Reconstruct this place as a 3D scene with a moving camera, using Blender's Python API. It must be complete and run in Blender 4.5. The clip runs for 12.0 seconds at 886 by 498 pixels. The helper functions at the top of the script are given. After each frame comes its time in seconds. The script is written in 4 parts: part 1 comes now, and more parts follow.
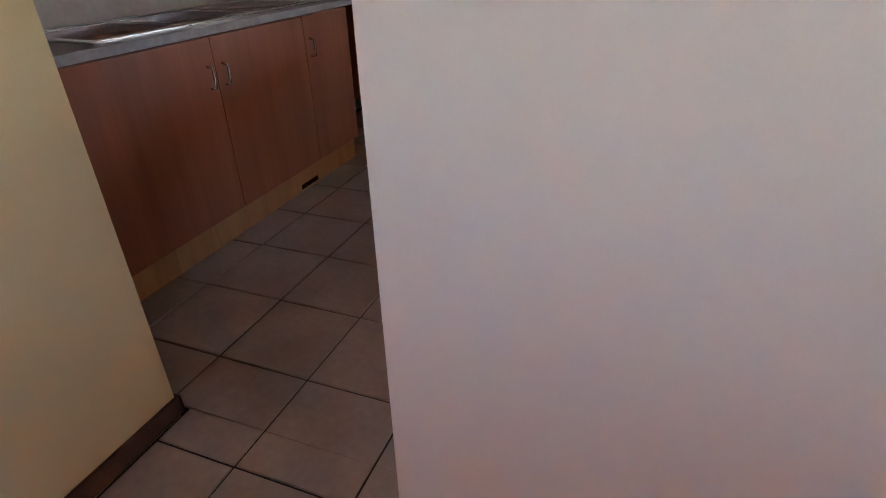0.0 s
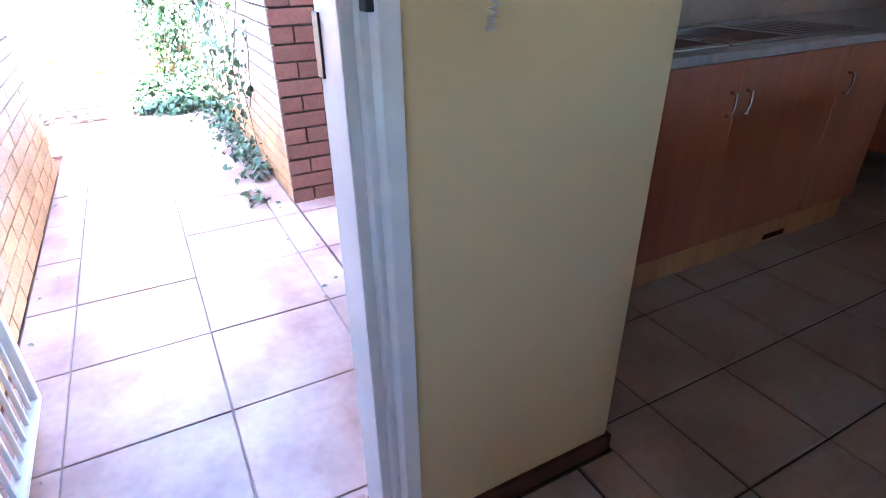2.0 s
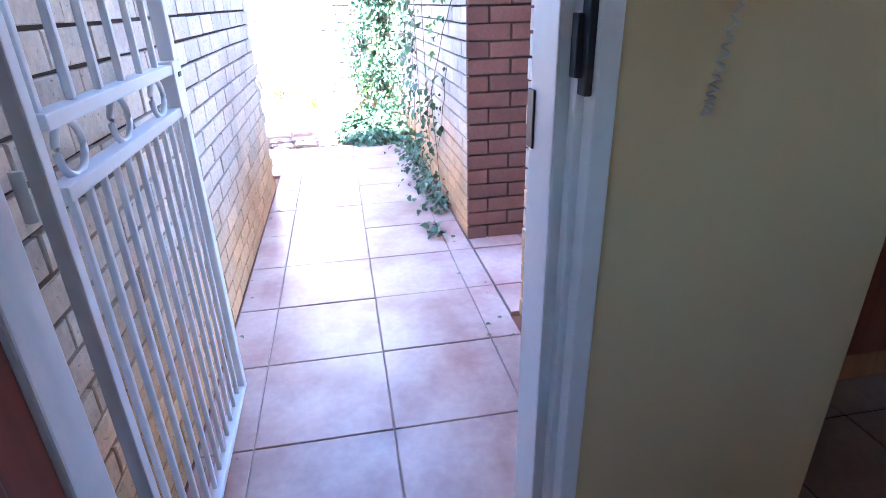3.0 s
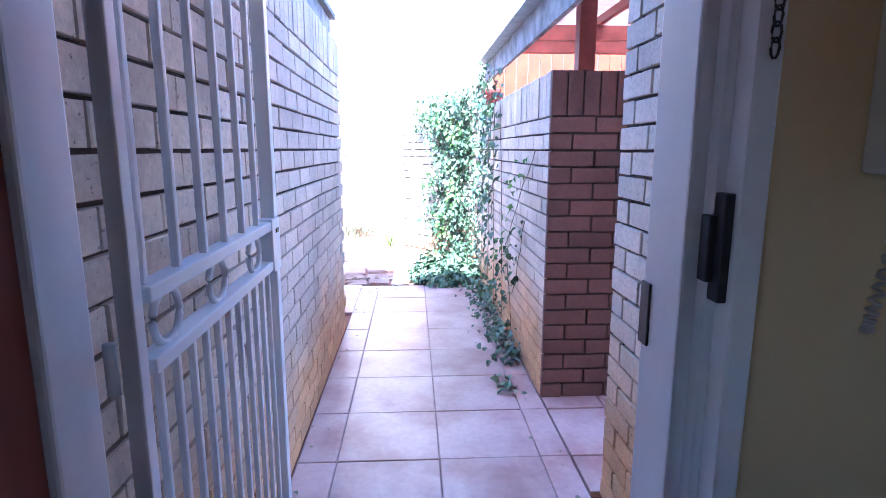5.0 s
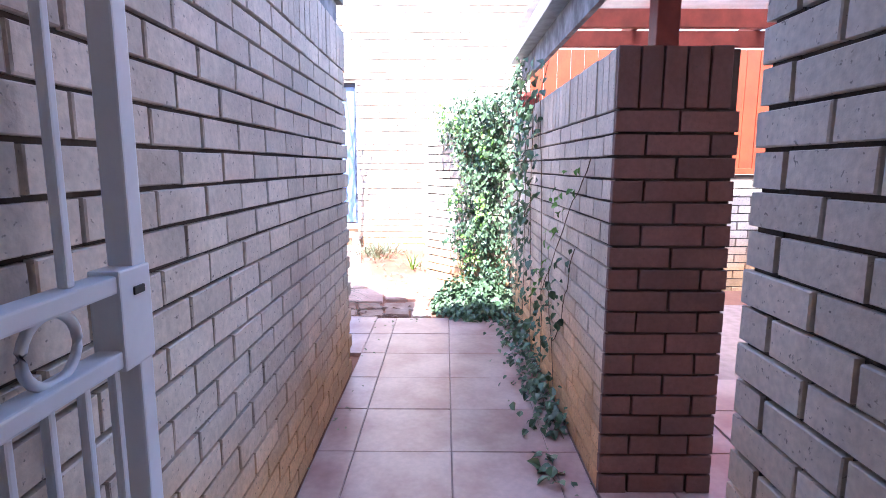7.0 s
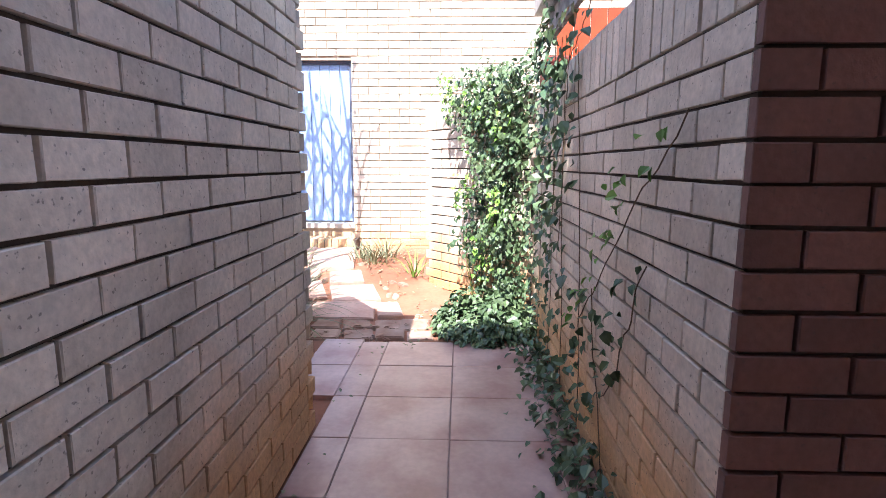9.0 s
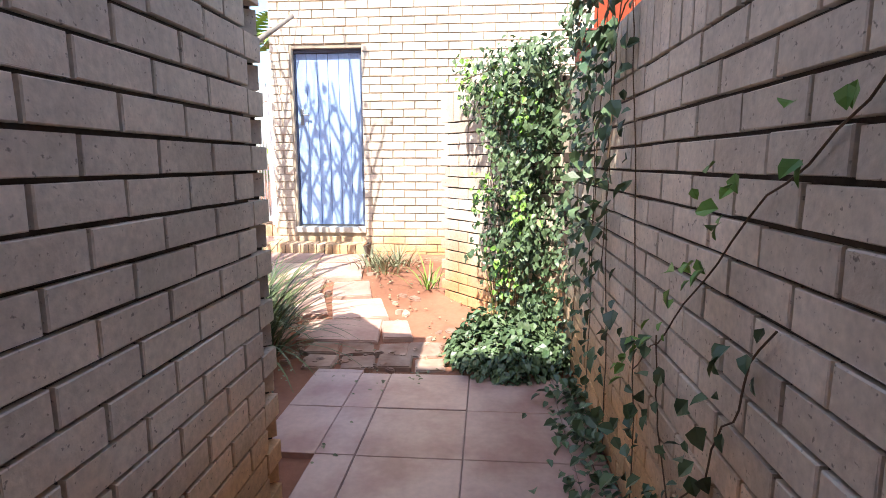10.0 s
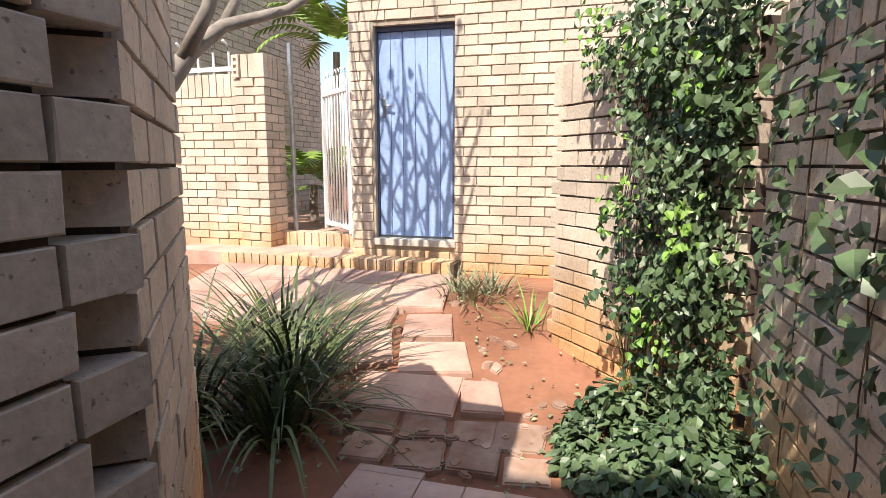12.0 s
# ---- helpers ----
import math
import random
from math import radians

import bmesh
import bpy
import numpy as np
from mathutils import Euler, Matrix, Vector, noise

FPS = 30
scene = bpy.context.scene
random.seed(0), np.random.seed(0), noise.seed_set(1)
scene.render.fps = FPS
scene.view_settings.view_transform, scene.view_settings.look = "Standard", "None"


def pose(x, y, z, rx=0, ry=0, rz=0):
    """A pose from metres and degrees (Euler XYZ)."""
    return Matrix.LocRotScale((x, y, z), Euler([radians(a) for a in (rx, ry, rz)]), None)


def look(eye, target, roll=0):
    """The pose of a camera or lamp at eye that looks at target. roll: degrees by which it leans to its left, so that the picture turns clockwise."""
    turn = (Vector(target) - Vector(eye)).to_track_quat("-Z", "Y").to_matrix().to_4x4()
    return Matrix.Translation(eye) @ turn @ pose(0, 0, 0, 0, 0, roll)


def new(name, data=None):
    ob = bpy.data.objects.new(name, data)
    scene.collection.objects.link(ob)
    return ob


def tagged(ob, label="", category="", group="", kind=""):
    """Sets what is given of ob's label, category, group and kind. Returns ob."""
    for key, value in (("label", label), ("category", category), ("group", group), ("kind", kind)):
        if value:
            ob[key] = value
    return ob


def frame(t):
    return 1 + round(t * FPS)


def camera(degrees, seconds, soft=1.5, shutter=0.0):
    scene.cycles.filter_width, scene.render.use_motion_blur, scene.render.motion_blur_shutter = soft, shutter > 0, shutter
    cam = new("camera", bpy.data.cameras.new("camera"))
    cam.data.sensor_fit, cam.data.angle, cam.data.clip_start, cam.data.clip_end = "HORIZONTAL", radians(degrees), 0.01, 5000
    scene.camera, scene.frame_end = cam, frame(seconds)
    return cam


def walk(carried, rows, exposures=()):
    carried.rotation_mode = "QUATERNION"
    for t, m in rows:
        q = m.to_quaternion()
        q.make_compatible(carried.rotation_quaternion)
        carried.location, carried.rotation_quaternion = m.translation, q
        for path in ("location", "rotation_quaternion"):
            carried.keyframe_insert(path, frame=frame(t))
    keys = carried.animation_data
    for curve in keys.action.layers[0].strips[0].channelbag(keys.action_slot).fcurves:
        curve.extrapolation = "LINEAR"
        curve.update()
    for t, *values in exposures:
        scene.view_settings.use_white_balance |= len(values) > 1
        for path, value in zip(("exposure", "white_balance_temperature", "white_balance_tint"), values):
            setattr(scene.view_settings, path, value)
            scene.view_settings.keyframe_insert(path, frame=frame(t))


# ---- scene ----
cam = camera(77.8, 12.0, soft=0.8)
PATH = [
    (0, (-0.803, 0.555, 1.27), (-1.444, 2.175, 0.287), -1.5),
    (0.5, (-0.973, 0.55, 1.229), (-1.857, 2.066, 0.272), -0.8),
    (1, (-1.052, 0.531, 1.264), (-2.173, 1.881, 0.305), -1.7),
    (1.5, (-1.145, 0.5, 1.296), (-2.499, 1.621, 0.343), -2.1),
    (2, (-1.227, 0.466, 1.301), (-2.783, 1.29, 0.353), -0.7),
    (2.5, (-1.263, 0.451, 1.309), (-2.946, 0.974, 0.364), -0.2),
    (2.7, (-1.213, 0.432, 1.332), (-2.948, 0.842, 0.425), -0.9),
    (4.3, (-1.256, 0.364, 1.43), (-3.172, 0.525, 0.879), 0.1),
    (4.5, (-1.255, 0.361, 1.437), (-3.19, 0.505, 0.952), 0.1),
    (5, (-1.323, 0.362, 1.43), (-3.288, 0.47, 1.072), 0.1),
    (5.5, (-1.507, 0.424, 1.412), (-3.48, 0.501, 1.094), 0.1),
    (6, (-1.706, 0.479, 1.42), (-3.682, 0.523, 1.116), 0.1),
    (6.5, (-1.918, 0.468, 1.403), (-3.896, 0.47, 1.104), 0.2),
    (7, (-2.118, 0.442, 1.387), (-4.095, 0.434, 1.087), 0.2),
    (7.2, (-2.2, 0.435, 1.374), (-4.177, 0.433, 1.074), 0.2),
    (8.8, (-3.023, 0.501, 1.283), (-4.999, 0.443, 0.982), 0.2),
    (9, (-3.164, 0.518, 1.284), (-5.14, 0.456, 0.979), 0.2),
    (9.5, (-3.52, 0.553, 1.277), (-5.493, 0.451, 0.971), -0.0),
    (10, (-3.846, 0.569, 1.276), (-5.816, 0.412, 0.965), -0.1),
    (10.5, (-4.17, 0.571, 1.265), (-6.132, 0.338, 0.955), -0.2),
    (11, (-4.471, 0.543, 1.245), (-6.422, 0.224, 0.941), -0.2),
    (11.5, (-4.778, 0.498, 1.253), (-6.711, 0.084, 0.95), 0.0),
    (12, (-5.067, 0.44, 1.249), (-6.973, -0.084, 0.948), 0.1),
]
EXPOSURES = [(0.0, 5.45, 6300, 15), (1.0, 5.75, 6000, 15), (1.8, 5.4, 5100, 7), (2.7, 4.6, 4700, 6), (4.3, 3.7, 4400, 13), (5.5, 3.35, 4700, 17), (7.0, 2.75, 5200, 17),
             (9.0, 2.0, 5900, 13), (10.0, 1.6, 6300, 10), (11.0, 1.15, 6600, 9), (12.0, 0.9, 6700, 9)]
walk(cam, [(t, look(eye, target, roll)) for t, eye, target, roll in PATH], EXPOSURES)

# ---- world and light ----
import bmesh
import bpy
import math
import random
from mathutils import Euler, Matrix, Vector
SUN_DIR = Vector((-0.74, 0.15, -1.0)).normalized()
w = bpy.data.worlds.new("sky")
scene.world = w
w.use_nodes = True
wn = w.node_tree.nodes
sky = wn.new("ShaderNodeTexSky")
sky.sky_type, sky.sun_disc = "NISHITA", False
sky.sun_elevation = math.asin(-SUN_DIR.z)
sky.sun_rotation = math.atan2(-SUN_DIR.x, -SUN_DIR.y)
wn["Background"].inputs["Strength"].default_value = 0.15
w.node_tree.links.new(sky.outputs[0], wn["Background"].inputs["Color"])
sun_data = bpy.data.lights.new("sun", "SUN")
sun_data.energy, sun_data.angle, sun_data.color = 4.0, math.radians(0.55), (1.0, 0.93, 0.82)
sun = new("sun", sun_data)
sun.rotation_euler = SUN_DIR.to_track_quat("-Z", "Y").to_euler()
sun.location = (0, 0, 12)
# fill lamps added at unseen, assumed window openings to brighten hall and kitchen
for nm, loc, aim, sx, sy, watt in (("hall_window_fill", (0.1, -1.53, 1.5), (-1.0, 0.5, 0.15), 0.7, 0.6, 0.06), ("kitchen_window_fill", (0.9, 5.22, 1.6), (0.8, 4.0, 1.2), 0.8, 0.7, 0.16)):
    ld = bpy.data.lights.new(nm, "AREA")
    ld.shape, ld.size, ld.size_y, ld.energy, ld.color = "RECTANGLE", sx, sy, watt, (1.0, 0.84, 0.68)
    lo = new(nm, ld)
    lo.matrix_world = look(loc, aim)

# ---- materials ----
def material(name, base, rough=0.7, metal=0.0, scale=6.0, amount=0.25, second=None, fine=60.0, bump=0.15, random_amount=0.0, island=0.0, stain=None, spec=0.4, transmission=0.0, grain=0.35, stretch=None, pits=0.0):
    """Procedural surface: broad mottling, fine grain, bump, optional variation per piece and a stain rising from the ground."""
    m = bpy.data.materials.new(name)
    m.use_nodes = True
    n, l = m.node_tree.nodes, m.node_tree.links
    b = n["Principled BSDF"]
    b.inputs["Roughness"].default_value, b.inputs["Metallic"].default_value = rough, metal
    b.inputs["Specular IOR Level"].default_value = spec
    if transmission:
        b.inputs["Transmission Weight"].default_value = transmission
    tc = n.new("ShaderNodeNewGeometry")
    n1, n2 = n.new("ShaderNodeTexNoise"), n.new("ShaderNodeTexNoise")
    n1.inputs["Scale"].default_value, n2.inputs["Scale"].default_value = scale, fine
    n1.inputs["Detail"].default_value, n2.inputs["Detail"].default_value = 5, 4
    for q in (n1, n2):
        if stretch:
            vm = n.new("ShaderNodeVectorMath")
            vm.operation = "MULTIPLY"
            vm.inputs[1].default_value = stretch
            l.new(tc.outputs["Position"], vm.inputs[0])
            l.new(vm.outputs[0], q.inputs["Vector"])
        else:
            l.new(tc.outputs["Position"], q.inputs["Vector"])
    mix = n.new("ShaderNodeMix")
    mix.data_type = "RGBA"
    dark = second or tuple(c * (1 - amount) for c in base)
    mix.inputs["A"].default_value = (*dark, 1)
    mix.inputs["B"].default_value = (*base, 1)
    ramp = n.new("ShaderNodeMapRange")
    ramp.inputs["From Min"].default_value, ramp.inputs["From Max"].default_value = 0.35, 0.62
    l.new(n1.outputs["Fac"], ramp.inputs["Value"])
    l.new(ramp.outputs[0], mix.inputs["Factor"])
    hsv = n.new("ShaderNodeHueSaturation")
    l.new(mix.outputs["Result"], hsv.inputs["Color"])
    val = n.new("ShaderNodeMath")
    val.operation = "MULTIPLY_ADD"
    val.inputs[1].default_value, val.inputs[2].default_value = grain, 1 - grain / 2
    l.new(n2.outputs["Fac"], val.inputs[0])
    last = val.outputs[0]
    if random_amount or island:
        src = n.new("ShaderNodeObjectInfo").outputs["Random"] if random_amount else tc.outputs["Random Per Island"]
        a = random_amount or island
        r = n.new("ShaderNodeMath")
        r.operation = "MULTIPLY_ADD"
        r.inputs[1].default_value, r.inputs[2].default_value = a, 1 - a / 2
        l.new(src, r.inputs[0])
        r2 = n.new("ShaderNodeMath")
        r2.operation = "MULTIPLY"
        l.new(r.outputs[0], r2.inputs[0])
        l.new(last, r2.inputs[1])
        last = r2.outputs[0]
    l.new(last, hsv.inputs["Value"])
    col = hsv.outputs["Color"]
    if pits:
        n4 = n.new("ShaderNodeTexNoise")
        n4.inputs["Scale"].default_value, n4.inputs["Detail"].default_value = 75, 2
        l.new(tc.outputs["Position"], n4.inputs["Vector"])
        pr = n.new("ShaderNodeMapRange")
        pr.inputs["From Min"].default_value, pr.inputs["From Max"].default_value = 0.66, 0.74
        pr.inputs["To Max"].default_value = pits
        l.new(n4.outputs["Fac"], pr.inputs["Value"])
        pm = n.new("ShaderNodeMix")
        pm.data_type = "RGBA"
        pm.inputs["B"].default_value = (0.10, 0.08, 0.07, 1)
        l.new(col, pm.inputs["A"])
        l.new(pr.outputs[0], pm.inputs["Factor"])
        col = pm.outputs["Result"]
    if stain:
        colour, top, soft = stain
        sp = n.new("ShaderNodeSeparateXYZ")
        l.new(tc.outputs["Position"], sp.inputs[0])
        n3 = n.new("ShaderNodeTexNoise")
        n3.inputs["Scale"].default_value, n3.inputs["Detail"].default_value = 2.2, 6
        l.new(tc.outputs["Position"], n3.inputs["Vector"])
        ad = n.new("ShaderNodeMath")
        ad.operation = "MULTIPLY_ADD"
        ad.inputs[1].default_value = -0.7
        l.new(n3.outputs["Fac"], ad.inputs[0])
        l.new(sp.outputs["Z"], ad.inputs[2])
        mr = n.new("ShaderNodeMapRange")
        mr.inputs["From Min"].default_value, mr.inputs["From Max"].default_value = top - 0.35, top - 0.35 - soft
        mr.inputs["To Max"].default_value = 0.75
        l.new(ad.outputs[0], mr.inputs["Value"])
        mx = n.new("ShaderNodeMix")
        mx.data_type, mx.blend_type = "RGBA", "MULTIPLY"
        mx.inputs["B"].default_value = (*colour, 1)
        l.new(col, mx.inputs["A"])
        l.new(mr.outputs[0], mx.inputs["Factor"])
        col = mx.outputs["Result"]
    l.new(col, b.inputs["Base Color"])
    if bump:
        bp = n.new("ShaderNodeBump")
        bp.inputs["Strength"].default_value, bp.inputs["Distance"].default_value = bump, 0.004
        l.new(n2.outputs["Fac"], bp.inputs["Height"])
        l.new(bp.outputs[0], b.inputs["Normal"])
    return m

SPLASH = ((1.0, 0.60, 0.22), 0.72, 0.5)
M_BRICK = material("cream_face_brick", (0.68, 0.57, 0.46), 0.8, scale=3.0, amount=0.22, fine=55, bump=0.5, random_amount=0.24, grain=0.6, stain=SPLASH, pits=0.7)
# pier face: redder brick, with the shade on it put into the colour
M_SHADEBRICK = material("shaded_red_brown_brick", (0.20, 0.105, 0.086), 0.85, scale=3.0, amount=0.25, fine=55, bump=0.5, random_amount=0.3, grain=0.5, pits=0.5)
M_SHADEBRICKS = material("shaded_red_brown_brick_far", (0.20, 0.105, 0.086), 0.85, scale=3.0, amount=0.25, fine=55, bump=0.5, island=0.3, grain=0.5, pits=0.5)
M_BRICKS = material("cream_face_brick_far", (0.68, 0.57, 0.46), 0.8, scale=3.0, amount=0.22, fine=55, bump=0.5, island=0.24, grain=0.6, stain=SPLASH, pits=0.7)
M_MORTAR = material("raked_mortar", (0.10, 0.075, 0.06), 0.95, scale=8, amount=0.3, fine=90, bump=0.4)
M_PALE = material("pale_mortar", (0.46, 0.38, 0.29), 0.95, scale=8, amount=0.3, fine=90, bump=0.4)
M_PAVE = material("red_cement_tile", (0.56, 0.40, 0.35), 0.3, scale=3.2, second=(0.40, 0.235, 0.20), fine=30, bump=0.12, random_amount=0.12)
M_KGROUT = material("dark_kitchen_grout", (0.06, 0.045, 0.04), 0.9, scale=12, fine=120)
M_GROUT = material("grey_grout", (0.40, 0.28, 0.24), 0.9, scale=12, fine=120)
M_SOIL = material("red_soil", (0.34, 0.155, 0.095), 0.95, scale=1.8, second=(0.22, 0.095, 0.055), fine=26, bump=0.9)
M_SLAB = material("red_concrete_slab", (0.54, 0.37, 0.30), 0.7, scale=3, second=(0.40, 0.24, 0.19), fine=30, bump=0.3, random_amount=0.25)
M_RUBBLE = material("broken_stone", (0.46, 0.33, 0.26), 0.9, scale=5, second=(0.30, 0.17, 0.12), fine=24, bump=0.8, random_amount=0.35)
M_KTILE = material("beige_floor_tile", (0.42, 0.33, 0.28), 0.32, scale=3.5, second=(0.34, 0.255, 0.21), fine=40, bump=0.04, random_amount=0.12)
M_YELLOW = material("yellow_wall_paint", (0.68, 0.52, 0.28), 0.6, scale=1.2, amount=0.05, fine=300, bump=0.02, grain=0.06)
M_BEIGE = material("off_white_wall_paint", (0.66, 0.59, 0.53), 0.6, scale=1.2, amount=0.05, fine=300, bump=0.02, grain=0.06)
M_CEIL = material("white_ceiling_paint", (0.78, 0.77, 0.74), 0.7, scale=1.0, amount=0.04, fine=120, bump=0.03, grain=0.06)
M_WHITE = material("white_enamel", (0.84, 0.85, 0.88), 0.35, scale=5, amount=0.06, fine=50, bump=0.08, grain=0.06)
M_BASE = material("dark_brown_skirting", (0.10, 0.04, 0.025), 0.45, scale=14, amount=0.35, fine=70, bump=0.1)
M_CAB = material("reddish_wood_veneer", (0.36, 0.115, 0.05), 0.42, scale=9, second=(0.30, 0.092, 0.04), fine=40, bump=0.04, stretch=(1.0, 1.0, 0.06))
M_PINE = material("varnished_pine", (0.50, 0.25, 0.095), 0.4, scale=16, second=(0.40, 0.185, 0.07), fine=60, bump=0.05, stretch=(1.0, 1.0, 0.12))
M_TOP = material("grey_laminate", (0.36, 0.33, 0.34), 0.35, scale=30, amount=0.2, fine=180, bump=0.03)
M_STEEL = material("brushed_steel", (0.62, 0.62, 0.63), 0.22, metal=1.0, scale=10, amount=0.1, fine=120, bump=0.03)
M_BLACK = material("black_glass", (0.012, 0.012, 0.014), 0.12, scale=6, amount=0.2, bump=0.0)
M_DOOR = material("brown_door_varnish", (0.20, 0.05, 0.028), 0.4, scale=12, amount=0.35, fine=45, bump=0.06, stretch=(1.0, 1.0, 0.1))
M_BLUE = material("blue_door_paint", (0.34, 0.47, 0.74), 0.5, scale=4, amount=0.1, fine=40, bump=0.1)
M_BLUEF = material("dark_blue_frame_paint", (0.09, 0.11, 0.17), 0.5, scale=4, amount=0.15)
M_RED = material("red_brown_timber", (0.24, 0.045, 0.03), 0.55, scale=8, amount=0.3, fine=50, bump=0.15)
M_ORANGE = material("orange_timber_boards", (0.36, 0.05, 0.01), 0.6, scale=6, amount=0.25, fine=50, bump=0.2, random_amount=0.2)
M_GREYW = material("weathered_grey_timber", (0.30, 0.29, 0.29), 0.8, scale=9, second=(0.13, 0.12, 0.12), fine=40, bump=0.4)
M_SHEET = material("translucent_roof_sheet", (0.75, 0.74, 0.70), 0.5, scale=3, amount=0.2, fine=30, transmission=0.75)
M_ROOF = material("grey_roof_tile", (0.20, 0.19, 0.19), 0.8, scale=4, amount=0.3, fine=30)
M_LEAF = material("ivy_leaf", (0.125, 0.18, 0.085), 0.42, scale=3, second=(0.055, 0.10, 0.045), fine=20, bump=0.0, island=0.7, spec=0.5)
M_LIME = material("fresh_vine_leaf", (0.19, 0.33, 0.06), 0.45, scale=3, second=(0.12, 0.24, 0.04), fine=20, bump=0.0, island=0.5)
M_STRAP = material("strap_leaf", (0.13, 0.16, 0.06), 0.42, scale=4, second=(0.06, 0.085, 0.04), fine=20, bump=0.0, island=0.6)
M_DRY = material("grey_green_tuft", (0.30, 0.30, 0.18), 0.6, scale=4, second=(0.20, 0.22, 0.13), fine=20, bump=0.0, island=0.6)
M_PALM = material("palm_leaf", (0.24, 0.36, 0.07), 0.45, scale=4, amount=0.3, fine=20, bump=0.0, island=0.5)
M_BARK = material("pale_grey_bark", (0.34, 0.29, 0.25), 0.9, scale=9, amount=0.35, fine=40, bump=0.6)
M_STEM = material("vine_stem", (0.16, 0.10, 0.06), 0.85, scale=14, amount=0.3, fine=60)
M_PLASTIC = material("cream_plastic", (0.55, 0.50, 0.44), 0.4, scale=5, amount=0.05, bump=0.02, grain=0.06)
M_LOCK = material("dark_lock_metal", (0.06, 0.06, 0.07), 0.4, metal=0.6, scale=12, amount=0.3)
M_GALV = material("galvanised_metal", (0.42, 0.44, 0.47), 0.4, metal=0.7, scale=12, amount=0.3)

# ---- helpers ----
RNG = random.Random(7)

def mesh_of(bm, name, mat, smooth=False):
    bmesh.ops.recalc_face_normals(bm, faces=bm.faces)
    me = bpy.data.meshes.new(name)
    bm.to_mesh(me)
    bm.free()
    me.materials.append(mat)
    if smooth:
        for p in me.polygons:
            p.use_smooth = True
    return me

def part(name, bm, mat, parent, label="", smooth=False):
    ob = new(name, mesh_of(bm, name, mat, smooth))
    ob.parent = parent
    return tagged(ob, label)

def single(name, bm, mat, label, category, group="", kind="", smooth=False):
    """A thing that is one mesh."""
    return tagged(new(name, mesh_of(bm, name, mat, smooth)), label, category, group, kind)

def thing(name, loc, label, category, group="", kind="", turn=0.0):
    ob = new(name)
    ob.location, ob.rotation_euler = loc, (0, 0, math.radians(turn))
    ob.empty_display_size = 0.1
    return tagged(ob, label, category, group, kind)

def add_box(bm, x0, x1, y0, y1, z0, z1, bevel=0.0, m=None):
    g = bmesh.ops.create_cube(bm, size=1.0)
    vs = g["verts"]
    for v in vs:
        v.co = Vector((x0 + (v.co.x + 0.5) * (x1 - x0), y0 + (v.co.y + 0.5) * (y1 - y0), z0 + (v.co.z + 0.5) * (z1 - z0)))
    if m is not None:
        bmesh.ops.transform(bm, matrix=m, verts=vs)
    if bevel:
        es = list({e for v in vs for e in v.link_edges})
        bmesh.ops.bevel(bm, geom=es, offset=bevel, segments=2, affect="EDGES", profile=0.6)

def box(x0, x1, y0, y1, z0, z1, bevel=0.0, m=None):
    bm = bmesh.new()
    add_box(bm, x0, x1, y0, y1, z0, z1, bevel, m)
    return bm

def add_tube(bm, pts, radii, sides=8, closed=False):
    """A round bar along points."""
    rings, n = [], len(pts)
    for i, p in enumerate(pts):
        a = pts[(i - 1) % n] if (i or closed) else pts[0]
        b = pts[(i + 1) % n] if (i < n - 1 or closed) else pts[-1]
        d = (Vector(b) - Vector(a)).normalized()
        u = d.orthogonal().normalized() if abs(d.z) > 0.98 else d.cross(Vector((0, 0, 1))).normalized()
        v = d.cross(u)
        r = radii[i] if isinstance(radii, (list, tuple)) else radii
        rings.append([bm.verts.new(Vector(p) + r * (math.cos(2 * math.pi * k / sides) * u + math.sin(2 * math.pi * k / sides) * v)) for k in range(sides)])
    for i in range(n if closed else n - 1):
        p, q = rings[i], rings[(i + 1) % n]
        for k in range(sides):
            bm.faces.new((p[k], p[(k + 1) % sides], q[(k + 1) % sides], q[k]))
    if not closed:
        bm.faces.new(rings[0])
        bm.faces.new(rings[-1])

def tube(pts, radii, sides=8, closed=False):
    bm = bmesh.new()
    add_tube(bm, pts, radii, sides, closed)
    return bm

# ---- brickwork ----
COURSE, PITCH, JOINT, BRICK_H, BRICK_D = 0.0894, 0.252, 0.010, 0.0785, 0.106
RAKE = 0.018
brick_cache = {}

def brick_shape(length, height, seed, depth=BRICK_D):
    """Corners and faces of one brick: x along, face at y = 0, slightly worn arrises."""
    r = random.Random(seed)
    c = 0.0015 + r.random() * 0.002
    j = lambda a=0.0012: r.uniform(-a, a)
    out = [(j(), c + j(), j()), (length + j(), c + j(), j()), (length + j(), c + j(), height + j()), (j(), c + j(), height + j())]
    f = 0.0 + j(0.0015)
    front = [(c + j(), f + j(0.0008), c + j()), (length - c + j(), f + j(0.0008), c + j()), (length - c + j(), f + j(0.0008), height - c + j()), (c + j(), f + j(0.0008), height - c + j())]
    back = [(0, depth, 0), (length, depth, 0), (length, depth, height), (0, depth, height)]
    vs = front + out + back
    fs = [(0, 1, 2, 3)]
    for a in range(4):
        b = (a + 1) % 4
        fs += [(4 + a, 4 + b, b, a), (8 + a, 8 + b, 4 + b, 4 + a)]
    fs.append((11, 10, 9, 8))
    return vs, fs

